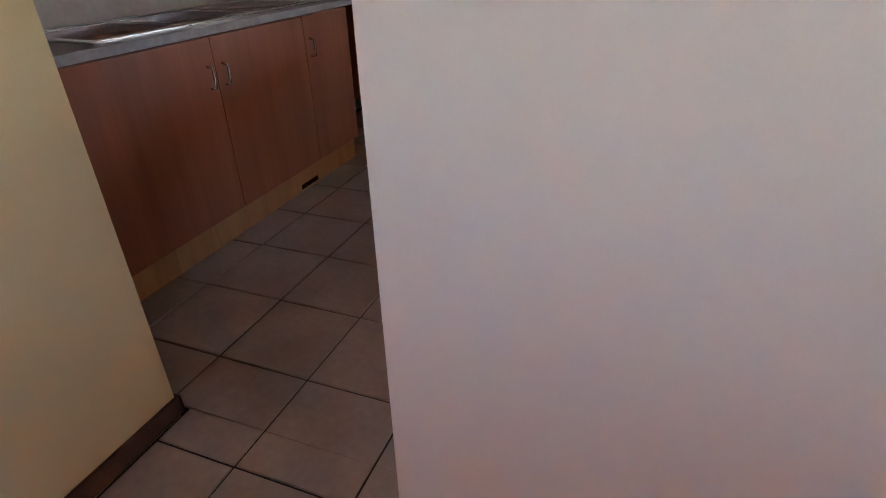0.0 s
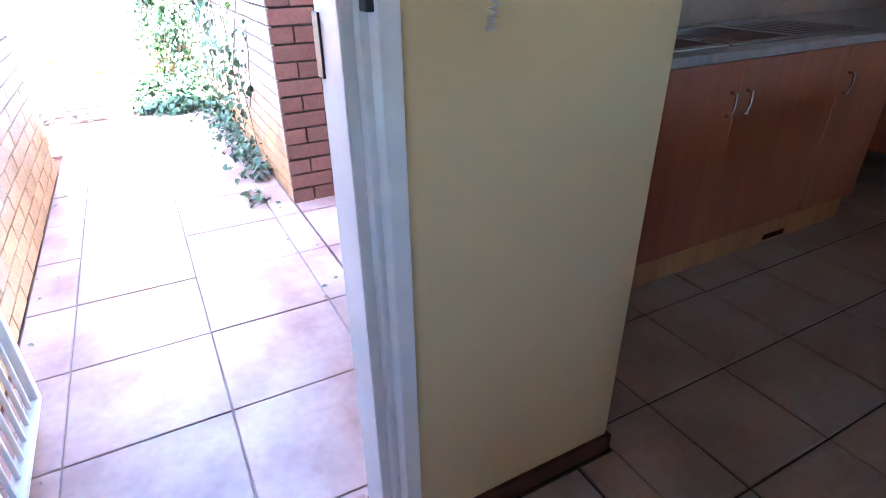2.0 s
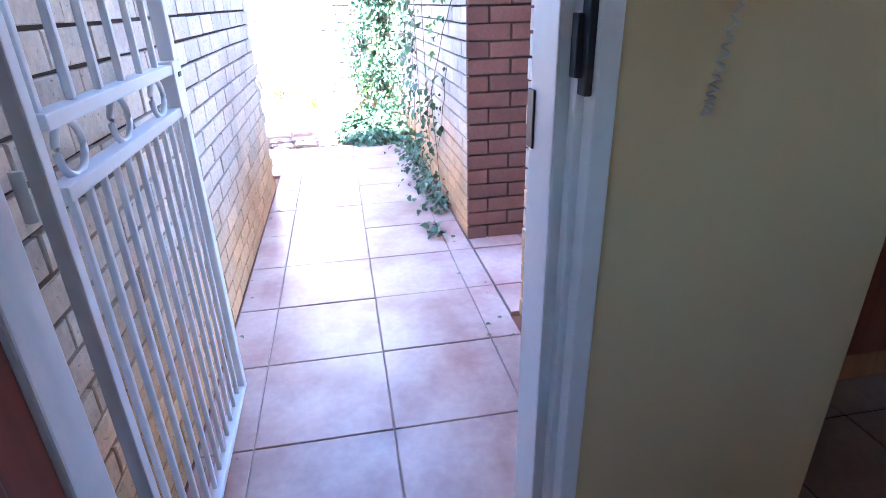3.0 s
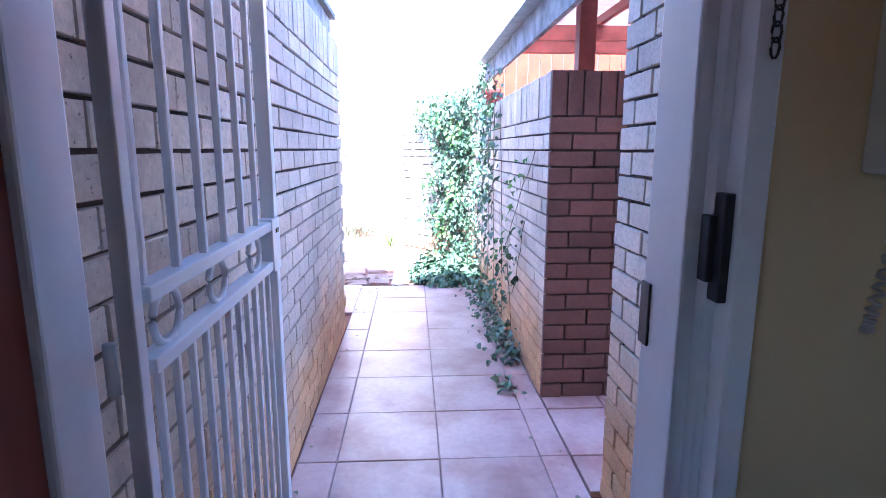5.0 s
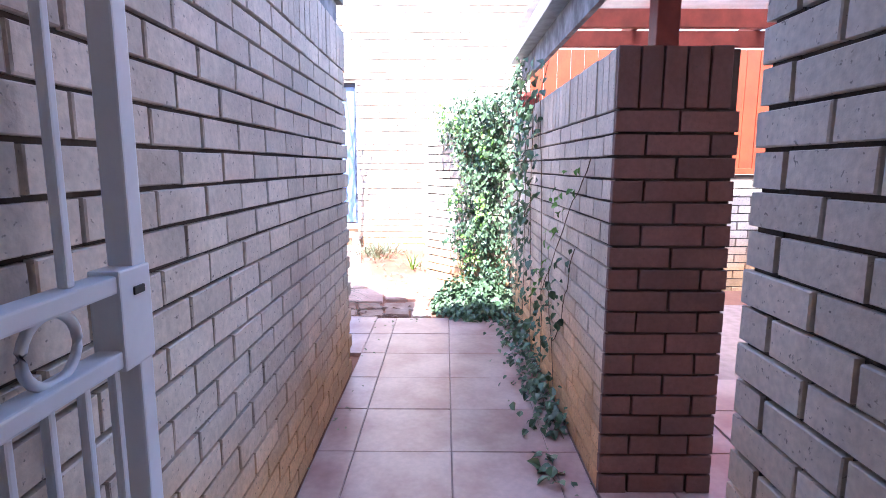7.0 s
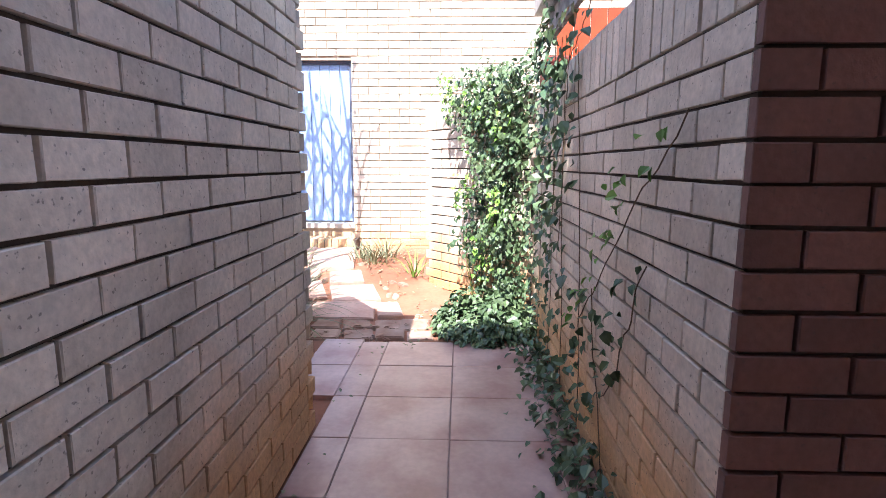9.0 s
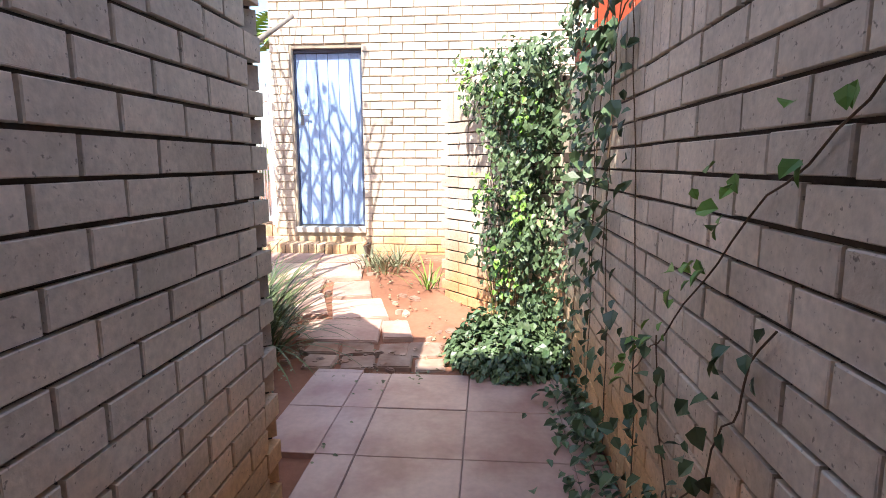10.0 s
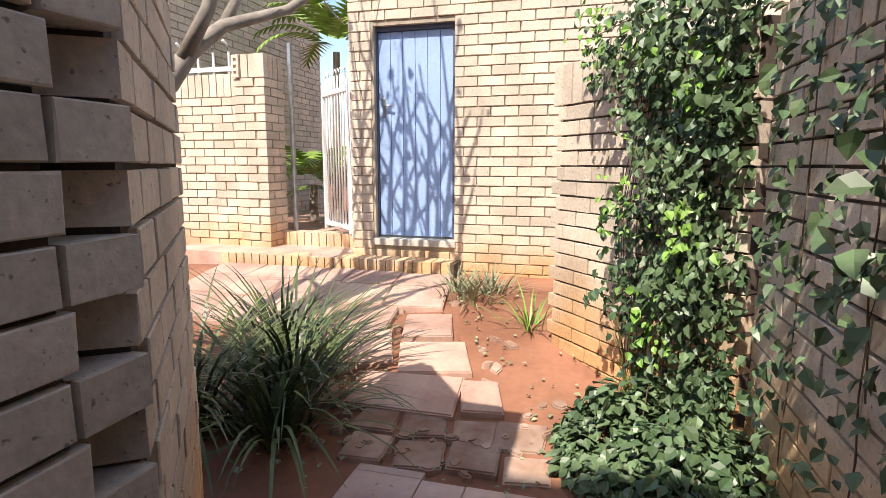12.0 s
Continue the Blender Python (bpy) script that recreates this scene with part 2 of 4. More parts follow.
def brick_mesh(length, height, variant, mat, depth=BRICK_D):
    key = (round(length, 2), round(height, 3), variant, mat.name, depth)
    if key not in brick_cache:
        vs, fs = brick_shape(round(length, 2) if abs(length - round(length, 2)) < 0.003 else length, height, hash((round(length * 100), variant)) % 9999, depth)
        me = bpy.data.meshes.new("brick")
        me.from_pydata(vs, [], fs)
        me.materials.append(mat)
        brick_cache[key] = me
    return brick_cache[key]

def lay_wall(wall, length, courses, z_first=0.0, soldier=False, phase=0, ends=((0, 0), (0, 0)), near=None, holes=(), anchor="start", course=COURSE, mat=None, far=None, soldier_h=0.232, depth=BRICK_D):
    """Bricks on the local face y = 0 of a wall object. ends: what each end loses in even and odd courses.
    near(u, z): which bricks become parts; the others are joined. holes: (u0, u1, z0, z1)."""
    mat, far = mat or M_BRICK, far or M_BRICKS
    rest_v, rest_f, count = [], [], 0
    rows = []
    h = course - (COURSE - BRICK_H)
    for k in range(courses):
        s, e = ends[0][k % 2], length - ends[1][k % 2]
        z = z_first + k * course
        half = PITCH / 2 if (k + phase) % 2 else 0.0
        cuts, i = [], -1
        while True:
            a = i * PITCH + half
            if a > length + PITCH:
                break
            cuts.append((a, a + PITCH - JOINT))
            i += 1
        if anchor == "end":
            cuts = [(length - b, length - a) for a, b in cuts]
        for a, b in cuts:
            pieces = [(max(a, s), min(b, e))]
            for u0, u1, z0, z1 in holes:
                if z + h > z0 and z < z1:
                    nxt = []
                    for p, q in pieces:
                        if q <= u0 or p >= u1:
                            nxt.append((p, q))
                        else:
                            nxt += [(p, u0 - 0.004), (u1 + 0.004, q)]
                    pieces = nxt
            rows += [(p, q, z, h) for p, q in pieces if q - p > 0.028]
    if soldier:
        u = 0.0
        while u < length - 0.03:
            rows.append((u, min(u + BRICK_H, length), z_first + courses * course, soldier_h))
            u += course
    for p, q, z, hh in rows:
        variant = RNG.randrange(5)
        dy, tz = RNG.uniform(-0.002, 0.002), RNG.uniform(-0.0015, 0.0015)
        if (near is None or near((p + q) / 2, z)) and count < 300:
            ob = new("brick", brick_mesh(q - p, hh, variant, mat, depth))
            ob.parent = wall
            ob.location = (p, dy, z + tz)
            count += 1
        else:
            vs, fs = brick_shape(q - p, hh, RNG.randrange(10 ** 6), depth)
            o = len(rest_v)
            rest_v += [(x + p, y + dy, zz + z + tz) for x, y, zz in vs]
            rest_f += [tuple(i + o for i in f) for f in fs]
    if rest_v:
        me = bpy.data.meshes.new("brickwork")
        me.from_pydata(rest_v, [], rest_f)
        me.materials.append(far)
        ob = new("brickwork", me)
        ob.parent = wall
        tagged(ob, "cream face bricks with dark raked joints", kind="stuff")

def wall_object(name, x, y, z, turn, bm, mat, label):
    ob = new(name, mesh_of(bm, name, mat))
    ob.location, ob.rotation_euler = (x, y, z), (0, 0, math.radians(turn))
    return tagged(ob, label, "wall", kind="structure")

LW, RW, RN = -0.19, 1.102, 1.142
L_END, P_END, N_END = -5.71, -4.297, -3.385
C_TOP = 18 * COURSE + 0.244
DOOR_X = -2.0

# ---- ground and floors ----
def ground_z(x, y):
    t = min(max((-7.15 - x) / 2.55, 0.0), 1.0)
    return -0.03 + 0.26 * t * t * (3 - 2 * t)

bm = bmesh.new()
xs = [-400, -120, -50, -25] + [-16 + 0.25 * i for i in range(44)] + [-5, 0, 5, 30, 120, 400]
ys = [-400, -120, -40, -15] + [-7 + 0.25 * i for i in range(45)] + [5, 8, 15, 40, 120, 400]
grid = [[bm.verts.new((x, y, ground_z(x, y) + (RNG.uniform(-0.012, 0.012) if -12 < x < -7.2 and -5 < y < 2 else 0))) for y in ys] for x in xs]
for i in range(len(xs) - 1):
    for j in range(len(ys) - 1):
        bm.faces.new((grid[i][j], grid[i + 1][j], grid[i + 1][j + 1], grid[i][j + 1]))
ground = single("ground", bm, M_SOIL, "bare red soil ground with small stones and litter", "ground", kind="structure", smooth=True)

TP = 0.477
def tile_mesh(w, d, mat, c=0.0025, t=0.03):
    bm = box(0, w, 0, d, -t, 0)
    top = [e for e in bm.edges if all(v.co.z > -0.001 for v in e.verts)]
    bmesh.ops.bevel(bm, geom=top, offset=c, segments=1, affect="EDGES")
    return mesh_of(bm, "floor_tile", mat)

def lay_tiles(floor, x0, x1, y0, y1, ax, ay, pitch, joint, mat, z):
    """Tiles on a grid through (ax, ay), cut at the given edges."""
    cache, i = {}, math.floor((x0 - ax) / pitch)
    while ax + i * pitch < x1:
        j = math.floor((y0 - ay) / pitch)
        while ay + j * pitch < y1:
            a, b = max(ax + i * pitch + joint / 2, x0), min(ax + (i + 1) * pitch - joint / 2, x1)
            c, d = max(ay + j * pitch + joint / 2, y0), min(ay + (j + 1) * pitch - joint / 2, y1)
            if b - a > 0.02 and d - c > 0.02:
                k = (round(b - a, 3), round(d - c, 3))
                if k not in cache:
                    cache[k] = tile_mesh(b - a, d - c, mat)
                ob = new("tile", cache[k])
                ob.parent = floor
                ob.location = (a, c, z + RNG.uniform(-0.0015, 0.0015))
                ob.rotation_euler = (RNG.uniform(-0.002, 0.002), RNG.uniform(-0.002, 0.002), 0)
            j += 1
        i += 1

pavement = single("pavement", box(-7.02, -2.2, LW + 0.004, RW - 0.004, -0.06, -0.007), M_GROUT, "walkway of red cement tiles with pale worn patches", "pavement", kind="structure")
lay_tiles(pavement, -7.03, -2.21, LW + 0.01, RW - 0.01, -4.155, 0.0, TP, 0.0055, M_PAVE, 0.0)
lay_tiles(pavement, -7.07, -6.065, -0.476, LW + 0.006, -4.155, 0.0, TP, 0.0055, M_PAVE, 0.0)
patio = single("patio_floor", box(-8.0, -3.4, RW + 0.02, 5.0, -0.06, -0.009), M_GROUT, "patio floor of red cement tiles under the pergola", "pavement", kind="structure")
lay_tiles(patio, -5.6, -3.4, RW + 0.005, 3.0, -4.155, 0.0, TP, 0.012, M_PAVE, -0.001)

KZ = 0.045
bm = box(-3.14, 2.0, 1.41, 5.3, -0.06, KZ - 0.006)
add_box(bm, -1.99, 2.0, -1.6, 1.41, -0.06, KZ - 0.006)
floor = single("floor", bm, M_KGROUT, "kitchen floor of beige ceramic tiles with dark joints", "floor", kind="structure")
lay_tiles(floor, -3.1, 0.9, 1.41, 4.9, -2.067, 1.635, 0.355, 0.0075, M_KTILE, KZ)
lay_tiles(floor, -1.98, 0.4, -1.2, 1.409, -2.067, 1.635, 0.355, 0.0075, M_KTILE, KZ)
threshold = single("threshold", box(-2.19, -1.985, -0.14, 0.73, -0.03, KZ + 0.002, 0.006), M_PAVE, "worn cement door threshold between tiles", "threshold", kind="structure")

# ---- house with the kitchen ----
def plain_wall(name, b, mat, label):
    return single(name, box(*b), mat, label, "wall", kind="structure")

CEIL = 2.55
plain_wall("wall_entrance_yellow", (-2.19, DOOR_X, 0.795, 1.385, -0.05, CEIL), M_YELLOW, "yellow painted wall beside the back door")
plain_wall("wall_entrance_south", (-2.17, DOOR_X, -1.6, -0.235, -0.05, CEIL), M_YELLOW, "yellow painted wall behind the open door")
plain_wall("wall_over_door", (-2.19, DOOR_X, -0.235, 0.795, 2.12, CEIL), M_YELLOW, "yellow painted wall above the back door")
plain_wall("wall_kitchen_south", (-3.15, -2.19, 1.26, 1.385, -0.05, CEIL), M_BEIGE, "painted kitchen wall behind the cabinets' end")
plain_wall("wall_kitchen_west", (-3.27, -3.15, 1.26, 5.3, -0.05, CEIL), M_BEIGE, "tiled and painted kitchen wall above the sink")
bm = bmesh.new()
add_box(bm, -3.27, 0.5, 5.3, 5.45, -0.05, CEIL)
add_box(bm, 1.3, 2.2, 5.3, 5.45, -0.05, CEIL)
add_box(bm, 0.5, 1.3, 5.3, 5.45, -0.05, 1.25)
add_box(bm, 0.5, 1.3, 5.3, 5.45, 1.95, CEIL)
single("wall_kitchen_north", bm, M_BEIGE, "painted kitchen end wall with an assumed window opening", "wall", kind="structure")
plain_wall("wall_partition", (-1.13, 1.98, 1.13, 1.29, 0.0, CEIL), M_BEIGE, "smooth off-white partition wall ending in a clean corner")
plain_wall("wall_east_hall", (2.0, 2.2, -1.6, 1.29, -0.05, CEIL), M_BEIGE, "plain painted hall wall")
bm = bmesh.new()
add_box(bm, -2.19, -0.25, -1.75, -1.6, -0.05, CEIL)
add_box(bm, 0.45, 2.2, -1.75, -1.6, -0.05, CEIL)
add_box(bm, -0.25, 0.45, -1.75, -1.6, -0.05, 1.2)
add_box(bm, -0.25, 0.45, -1.75, -1.6, 1.8, CEIL)
single("wall_hall_south", bm, M_BEIGE, "plain painted hall wall with an assumed window opening", "wall", kind="structure")
plain_wall("wall_east_kitchen", (2.0, 2.2, 1.29, 5.3, -0.05, CEIL), M_BEIGE, "plain painted kitchen wall")
single("ceiling", box(-3.27, 2.2, -1.75, 5.45, CEIL, CEIL + 0.1), M_CEIL, "plain white painted ceiling", "ceiling", kind="structure")

# unseen block added above the house, shaped to keep the walkway in shade
bm = bmesh.new()
pts = [(-7.5, CEIL + 0.1), (5.6, CEIL + 0.1), (5.6, 3.9), (1.9, 4.6), (1.3, 6.7), (-7.5, 6.7)]
fr = [bm.verts.new((-2.2, y, z)) for y, z in pts]
bk = [bm.verts.new((2.2, y, z)) for y, z in pts]
bm.faces.new(fr)
bm.faces.new(bk)
for i in range(len(pts)):
    j = (i + 1) % len(pts)
    bm.faces.new((fr[i], fr[j], bk[j], bk[i]))
single("wall_shade_block", bm, M_BRICKS, "unseen block added above the house to shade the walkway", "wall", kind="structure")
plain_wall("wall_house_south", (-2.19, -2.0, -7.5, -1.76, -0.05, CEIL + 0.08), M_BRICKS, "ground floor brick wall of the house")

# overhang added out of view, so that less sky reaches the pier
single("kitchen_shade_slab", box(-3.75, -2.21, RN + 0.02, 5.5, CEIL + 0.12, CEIL + 0.2, 0.004), M_ROOF, "unseen grey slab added over the kitchen wall to darken the pier", "roof", kind="structure")

# outer brick skin right of the door, up to the patio corner
n_len = N_END - -2.2
near_wall = wall_object("wall_kitchen_outer", N_END, RN, 0, 0, box(0.02, -N_END - 2.2, RAKE, 0.115, 0, CEIL), M_MORTAR, "cream face brick kitchen wall with dark raked joints")
end_wall = wall_object("wall_kitchen_corner", N_END, 5.4, 0, -90, box(0.0, 5.4 - RN - 0.014, RAKE, 0.112, 0, CEIL), M_MORTAR, "cream face brick kitchen wall facing the patio")
left_wall = wall_object("wall_walkway_south", -2.2, LW, 0, 180, box(0, -2.2 - L_END - 0.125, RAKE, 0.23, 0, 22 * COURSE + 0.22), M_MORTAR, "cream face brick outbuilding wall with soldier course")
PIER_SKIN = 0.03
R_LEN = 7.55 + P_END - PIER_SKIN - 0.001
right_wall = wall_object("wall_walkway_north", -7.55, RW, 0, 0, box(0, R_LEN - 0.004, RAKE, 0.215, 0, C_TOP - 0.02), M_MORTAR, "cream face brick garden wall with soldier course coping")
# thin facing that carries the pier's darkened colour
pier = wall_object("wall_pier", P_END, RW, 0, 90, box(0.017, 0.469, RAKE, PIER_SKIN - 0.001, 0, C_TOP - 0.02), M_MORTAR, "brick pier ending the garden wall, shade put into its red-brown colour")
wall_object("wall_pier_core", P_END, RW, 0, 90, box(0.22, 0.469, PIER_SKIN, 0.225, 0, C_TOP - 0.02), M_MORTAR, "mortared core of the brick pier")
ivy_wall = wall_object("wall_angled_garden", -8.60, 0.175, 0, 40.5, box(0.07, 1.36, RAKE, 0.22, -0.1, C_TOP - 0.02), M_MORTAR, "angled sunlit brick garden wall with toothed corner")
bend_wall = wall_object("wall_angled_south", L_END, LW - 0.012, 0, 216.5, box(0.01, 1.0, RAKE, 0.22, -0.1, 22 * COURSE + 0.22), M_MORTAR, "angled end of the outbuilding wall")
HX, HY0, HY1, HZ = -10.07, -1.87, 3.2, 0.17
bm = bmesh.new()
DU0, DU1, DZ0, DZ1 = -1.645 - HY0, -0.83 - HY0, 0.526 - HZ, 2.535 - HZ
add_box(bm, 0.02, DU0, RAKE, 0.25, -0.2, 4.6)
add_box(bm, DU1, HY1 - HY0, RAKE, 0.25, -0.2, 4.6)
add_box(bm, DU0, DU1, RAKE, 0.25, DZ1, 4.6)
add_box(bm, DU0, DU1, RAKE, 0.25, -0.2, DZ0)
house_wall = wall_object("wall_house_far", HX, HY0, HZ, 90, bm, M_PALE, "sunlit cream brick house wall around the blue door")
house_side = wall_object("wall_house_far_side", -14.0, HY0, HZ, 0, box(0, 14.0 + HX - 0.014, RAKE, 0.25, -0.2, 4.6), M_PALE, "shaded side wall of the brick house")
fence_wall = wall_object("wall_garden_far", -10.25, -6.08, 0.18, 90, box(0.0, 2.83, RAKE, 0.22, -0.2, 22 * COURSE), M_PALE, "shaded garden wall with soldier course coping")
column = wall_object("wall_gate_column", -10.2, -3.24, 0.18, 90, box(0.014, 0.346, RAKE, 0.346, -0.2, 22 * COURSE + 0.21), M_PALE, "brick gate column with three-hole bricks on top")
column_side = wall_object("wall_gate_column_side", -10.2, -2.88, 0.18, 180, box(0.014, 0.346, RAKE, 0.1, -0.2, 22 * COURSE + 0.21), M_PALE, "side of the brick gate column")
back_house = wall_object("wall_neighbour_house", -10.45, -4.3, 0.3, 180, box(0, 3.7, RAKE, 0.25, -0.2, 3.75), M_PALE, "tall shaded brick wall of a neighbouring house")
single("neighbour_roof", box(-14.2, -10.3, -5.35, -4.1, 4.06, 4.2, 0.01), M_BLUEF, "blue-grey eave of the neighbouring house", "roof", kind="structure")

def hole_brick(x, y, z, name="brick"):
    """A brick on end whose three core holes show on the face that looks along +x."""
    bm = bmesh.new()
    for a, b in ((0.0, 0.022), (0.058, 0.08)):
        add_box(bm, 0, 0.02, a, b, 0, 0.226)
    for a, b in ((0.0, 0.032), (0.066, 0.094), (0.128, 0.158), (0.192, 0.226)):
        add_box(bm, 0, 0.02, 0.022, 0.058, a, b)
    add_box(bm, -0.02, 0.0, 0, 0.08, 0, 0.226)
    ob = new(name, mesh_of(bm, name, M_BRICK))
    ob.location = (x, y, z)
    return ob

ob = hole_brick(0, 0, 0)
ob.parent = column
ob.rotation_euler, ob.location = (0, 0, math.radians(-90)), (0.0, -0.006, 22 * COURSE)

# ---- steps, slabs and rubble ----
step = single("step", box(-10.06, -9.80, -3.2, -0.76, 0.0, 0.36), M_MORTAR, "low brick-on-edge step before the blue door", "step", kind="structure")
u = -3.2
while u < -0.80:
    ob = new("brick", brick_mesh(BRICK_H, 0.15, RNG.randrange(5), M_BRICK, 0.225))
    ob.parent = step
    ob.location, ob.rotation_euler = (-9.79, u, 0.225), (0, 0, math.radians(90))
    u += COURSE
landing = single("landing", box(-13.5, -10.55, -3.9, -1.88, 0.1, 0.49), M_SLAB, "raised cement landing behind the side gate", "step", kind="structure")
u = -3.6
while u < -1.92:
    ob = new("brick", brick_mesh(BRICK_H, 0.17, RNG.randrange(5), M_BRICK, 0.225))
    ob.parent = landing
    ob.location, ob.rotation_euler = (-10.44, u, 0.345), (0, 0, math.radians(90))
    u += COURSE
single("terrace", box(-10.44, -9.8, -3.9, -1.87, 0.1, 0.375), M_SLAB, "cement strip on top of the step", "step", kind="structure")

def slab(cx, cy, w, d, turn, h=0.045, mat=None, name="paving_slab", label="flat red concrete paving slab set in soil", seed=1):
    r = random.Random(seed)
    n = 4 if name == "paving_slab" else r.randrange(5, 8)
    bm = bmesh.new()
    ring = []
    for i in range(n):
        if n == 4:
            px, py = ((-w, -d), (w, -d), (w, d), (-w, d))[i]
            px, py = px / 2 + r.uniform(-0.015, 0.015), py / 2 + r.uniform(-0.015, 0.015)
        else:
            a = 2 * math.pi * (i + r.uniform(-0.3, 0.3)) / n
            px, py = w / 2 * math.cos(a), d / 2 * math.sin(a)
        ring.append((px, py))
    slope = (ground_z(cx - 0.1, cy) - ground_z(cx + 0.1, cy)) / 0.2
    top = [bm.verts.new((x, y, h)) for x, y in ring]
    bot = [bm.verts.new((x * 1.03, y * 1.03, -0.06)) for x, y in ring]
    bm.faces.new(top)
    bm.faces.new(bot)
    for i in range(n):
        bm.faces.new((top[i], top[(i + 1) % n], bot[(i + 1) % n], bot[i]))
    bmesh.ops.bevel(bm, geom=[e for e in bm.edges if all(v.co.z > 0 for v in e.verts)], offset=0.008, segments=2, affect="EDGES")
    ob = single(name, bm, mat or M_SLAB, label, "stone" if n != 4 else "paving slab", group="garden path")
    ob.matrix_world = pose(cx, cy, ground_z(cx, cy), 0, math.degrees(math.atan(slope)) + r.uniform(-1, 1), turn)
    return ob

spots_ = [(-7.74, -0.50, 0.37, 0.58, 3), (-8.20, -0.99, 0.46, 0.44, 20), (-7.78, -0.09, 0.33, 0.2, 12), (-8.15, -0.47, 0.40, 0.42, 18), (-8.58, -0.62, 0.36, 0.34, 15), (-7.62, -0.97, 0.26, 0.24, 25)]
for row in range(3):
    for c in range(5):
        spots_.append((-8.62 - row * 0.46, -1.16 - c * 0.475 - row * 0.08 + (0.36 if row else 0.0), 0.452, 0.468, 8))
for i, (cx, cy, w_, d_, tn) in enumerate(spots_):
    slab(cx, cy, w_, d_, tn, 0.042, seed=40 + i)
k = 0
for row in range(2):
    for c in range(4):
        cx, cy = -7.23 - row * 0.25 + RNG.uniform(-0.02, 0.02), -0.52 + c * 0.245 - row * 0.05 + RNG.uniform(-0.02, 0.02)
        slab(cx, cy, RNG.uniform(0.20, 0.235), RNG.uniform(0.2, 0.235), RNG.uniform(-6, 10), RNG.uniform(0.016, 0.034), M_RUBBLE, "paving_slab", "broken flat paver bedded in red soil", 100 + k)
        k += 1
for i in range(34):
    cx, cy = RNG.uniform(-7.75, -7.1), RNG.uniform(-0.75, 0.35)
    slab(cx, cy, RNG.uniform(0.03, 0.09), RNG.uniform(0.03, 0.08), RNG.uniform(0, 180), RNG.uniform(0.02, 0.04), M_RUBBLE, "stone", "broken stone chip lying in red soil", 300 + i)
for i in range(40):
    cx = RNG.uniform(-9.6, -7.7)
    cy = -0.35 - (-7.7 - cx) * 0.55 + RNG.uniform(-0.55, 0.75)
    slab(cx, cy, RNG.uniform(0.05, 0.16), RNG.uniform(0.05, 0.13), RNG.uniform(0, 180), RNG.uniform(0.012, 0.03), M_RUBBLE, "stone", "small broken stone beside the path slabs", 200 + i)

# ---- back door, frame and security gate ----
frame_ob = thing("door_frame_1", (DOOR_X, 0.34, 0), "white enamelled steel door frame with chipped edges", "door frame", kind="structure")
bm = bmesh.new()
add_box(bm, -0.17, -0.05, 0.395, 0.455, 0.0, 2.1, 0.005)
add_box(bm, -0.06, -0.025, 0.418, 0.455, 0.0, 2.1, 0.005)
add_box(bm, -0.035, 0.012, 0.432, 0.468, 0.0, 2.1, 0.005)
part("jamb", bm, M_WHITE, frame_ob)
bm = bmesh.new()
add_box(bm, -0.17, -0.055, -0.55, -0.478, 0.0, 2.1, 0.006)
part("jamb", bm, M_WHITE, frame_ob)
bm = bmesh.new()
add_box(bm, -0.17, -0.075, -0.49, 0.395, 2.03, 2.1, 0.006)
add_box(bm, -0.085, 0.012, -0.53, 0.43, 2.065, 2.12, 0.006)
part("head", bm, M_WHITE, frame_ob)
bm = bmesh.new()
add_box(bm, -0.03, 0.0, 0.42, 0.434, 1.23, 1.375, 0.003)
add_box(bm, -0.04, -0.016, 0.41, 0.422, 1.255, 1.345, 0.003)
part("lock_keep", bm, M_LOCK, frame_ob, "dark steel lock keep")
part("strike_plate", box(-0.172, -0.14, 0.391, 0.397, 1.12, 1.222, 0.002), M_LOCK, frame_ob, "worn steel strike plate")
bm = bmesh.new()
for i in range(5):
    cz = 1.62 - i * 0.018
    pts = [(0.02, 0.45 + (0.006 * math.cos(a) if i % 2 else 0.002 * math.cos(a)), cz + 0.012 * math.sin(a)) for a in [2 * math.pi * k / 10 for k in range(10)]]
    pts = [(x + (0.0 if i % 2 else 0.005 * math.cos(2 * math.pi * k / 10)), y, z) for k, (x, y, z) in enumerate(pts)]
    add_tube(bm, pts, 0.0018, 5, True)
add_box(bm, 0.008, 0.02, 0.435, 0.475, 1.635, 1.70, 0.003)
part("door_chain", bm, M_LOCK, frame_ob, "hanging steel door chain", smooth=True)

leaf = thing("door_1", (DOOR_X - 0.05, -0.15, KZ), "dark red-brown wooden door standing open indoors", "door", kind="structure", turn=-3)
part("door_leaf", box(0.0, 0.8, -0.04, 0.0, 0.01, 2.04, 0.004), M_DOOR, leaf)
for z0, z1 in ((0.2, 0.9), (1.05, 1.85)):
    part("door_panel", box(0.12, 0.68, 0.0, 0.012, z0, z1, 0.006), M_DOOR, leaf)
part("door_handle", tube([(0.72, 0.0, 1.0), (0.72, 0.05, 1.0), (0.60, 0.055, 1.0)], 0.009), M_GALV, leaf, "steel lever handle")

gate = thing("security_gate", (-2.115, -0.058, 0.068), "white painted steel security gate standing open against the wall", "gate", turn=180.6)
GW, GH = 0.885, 1.98
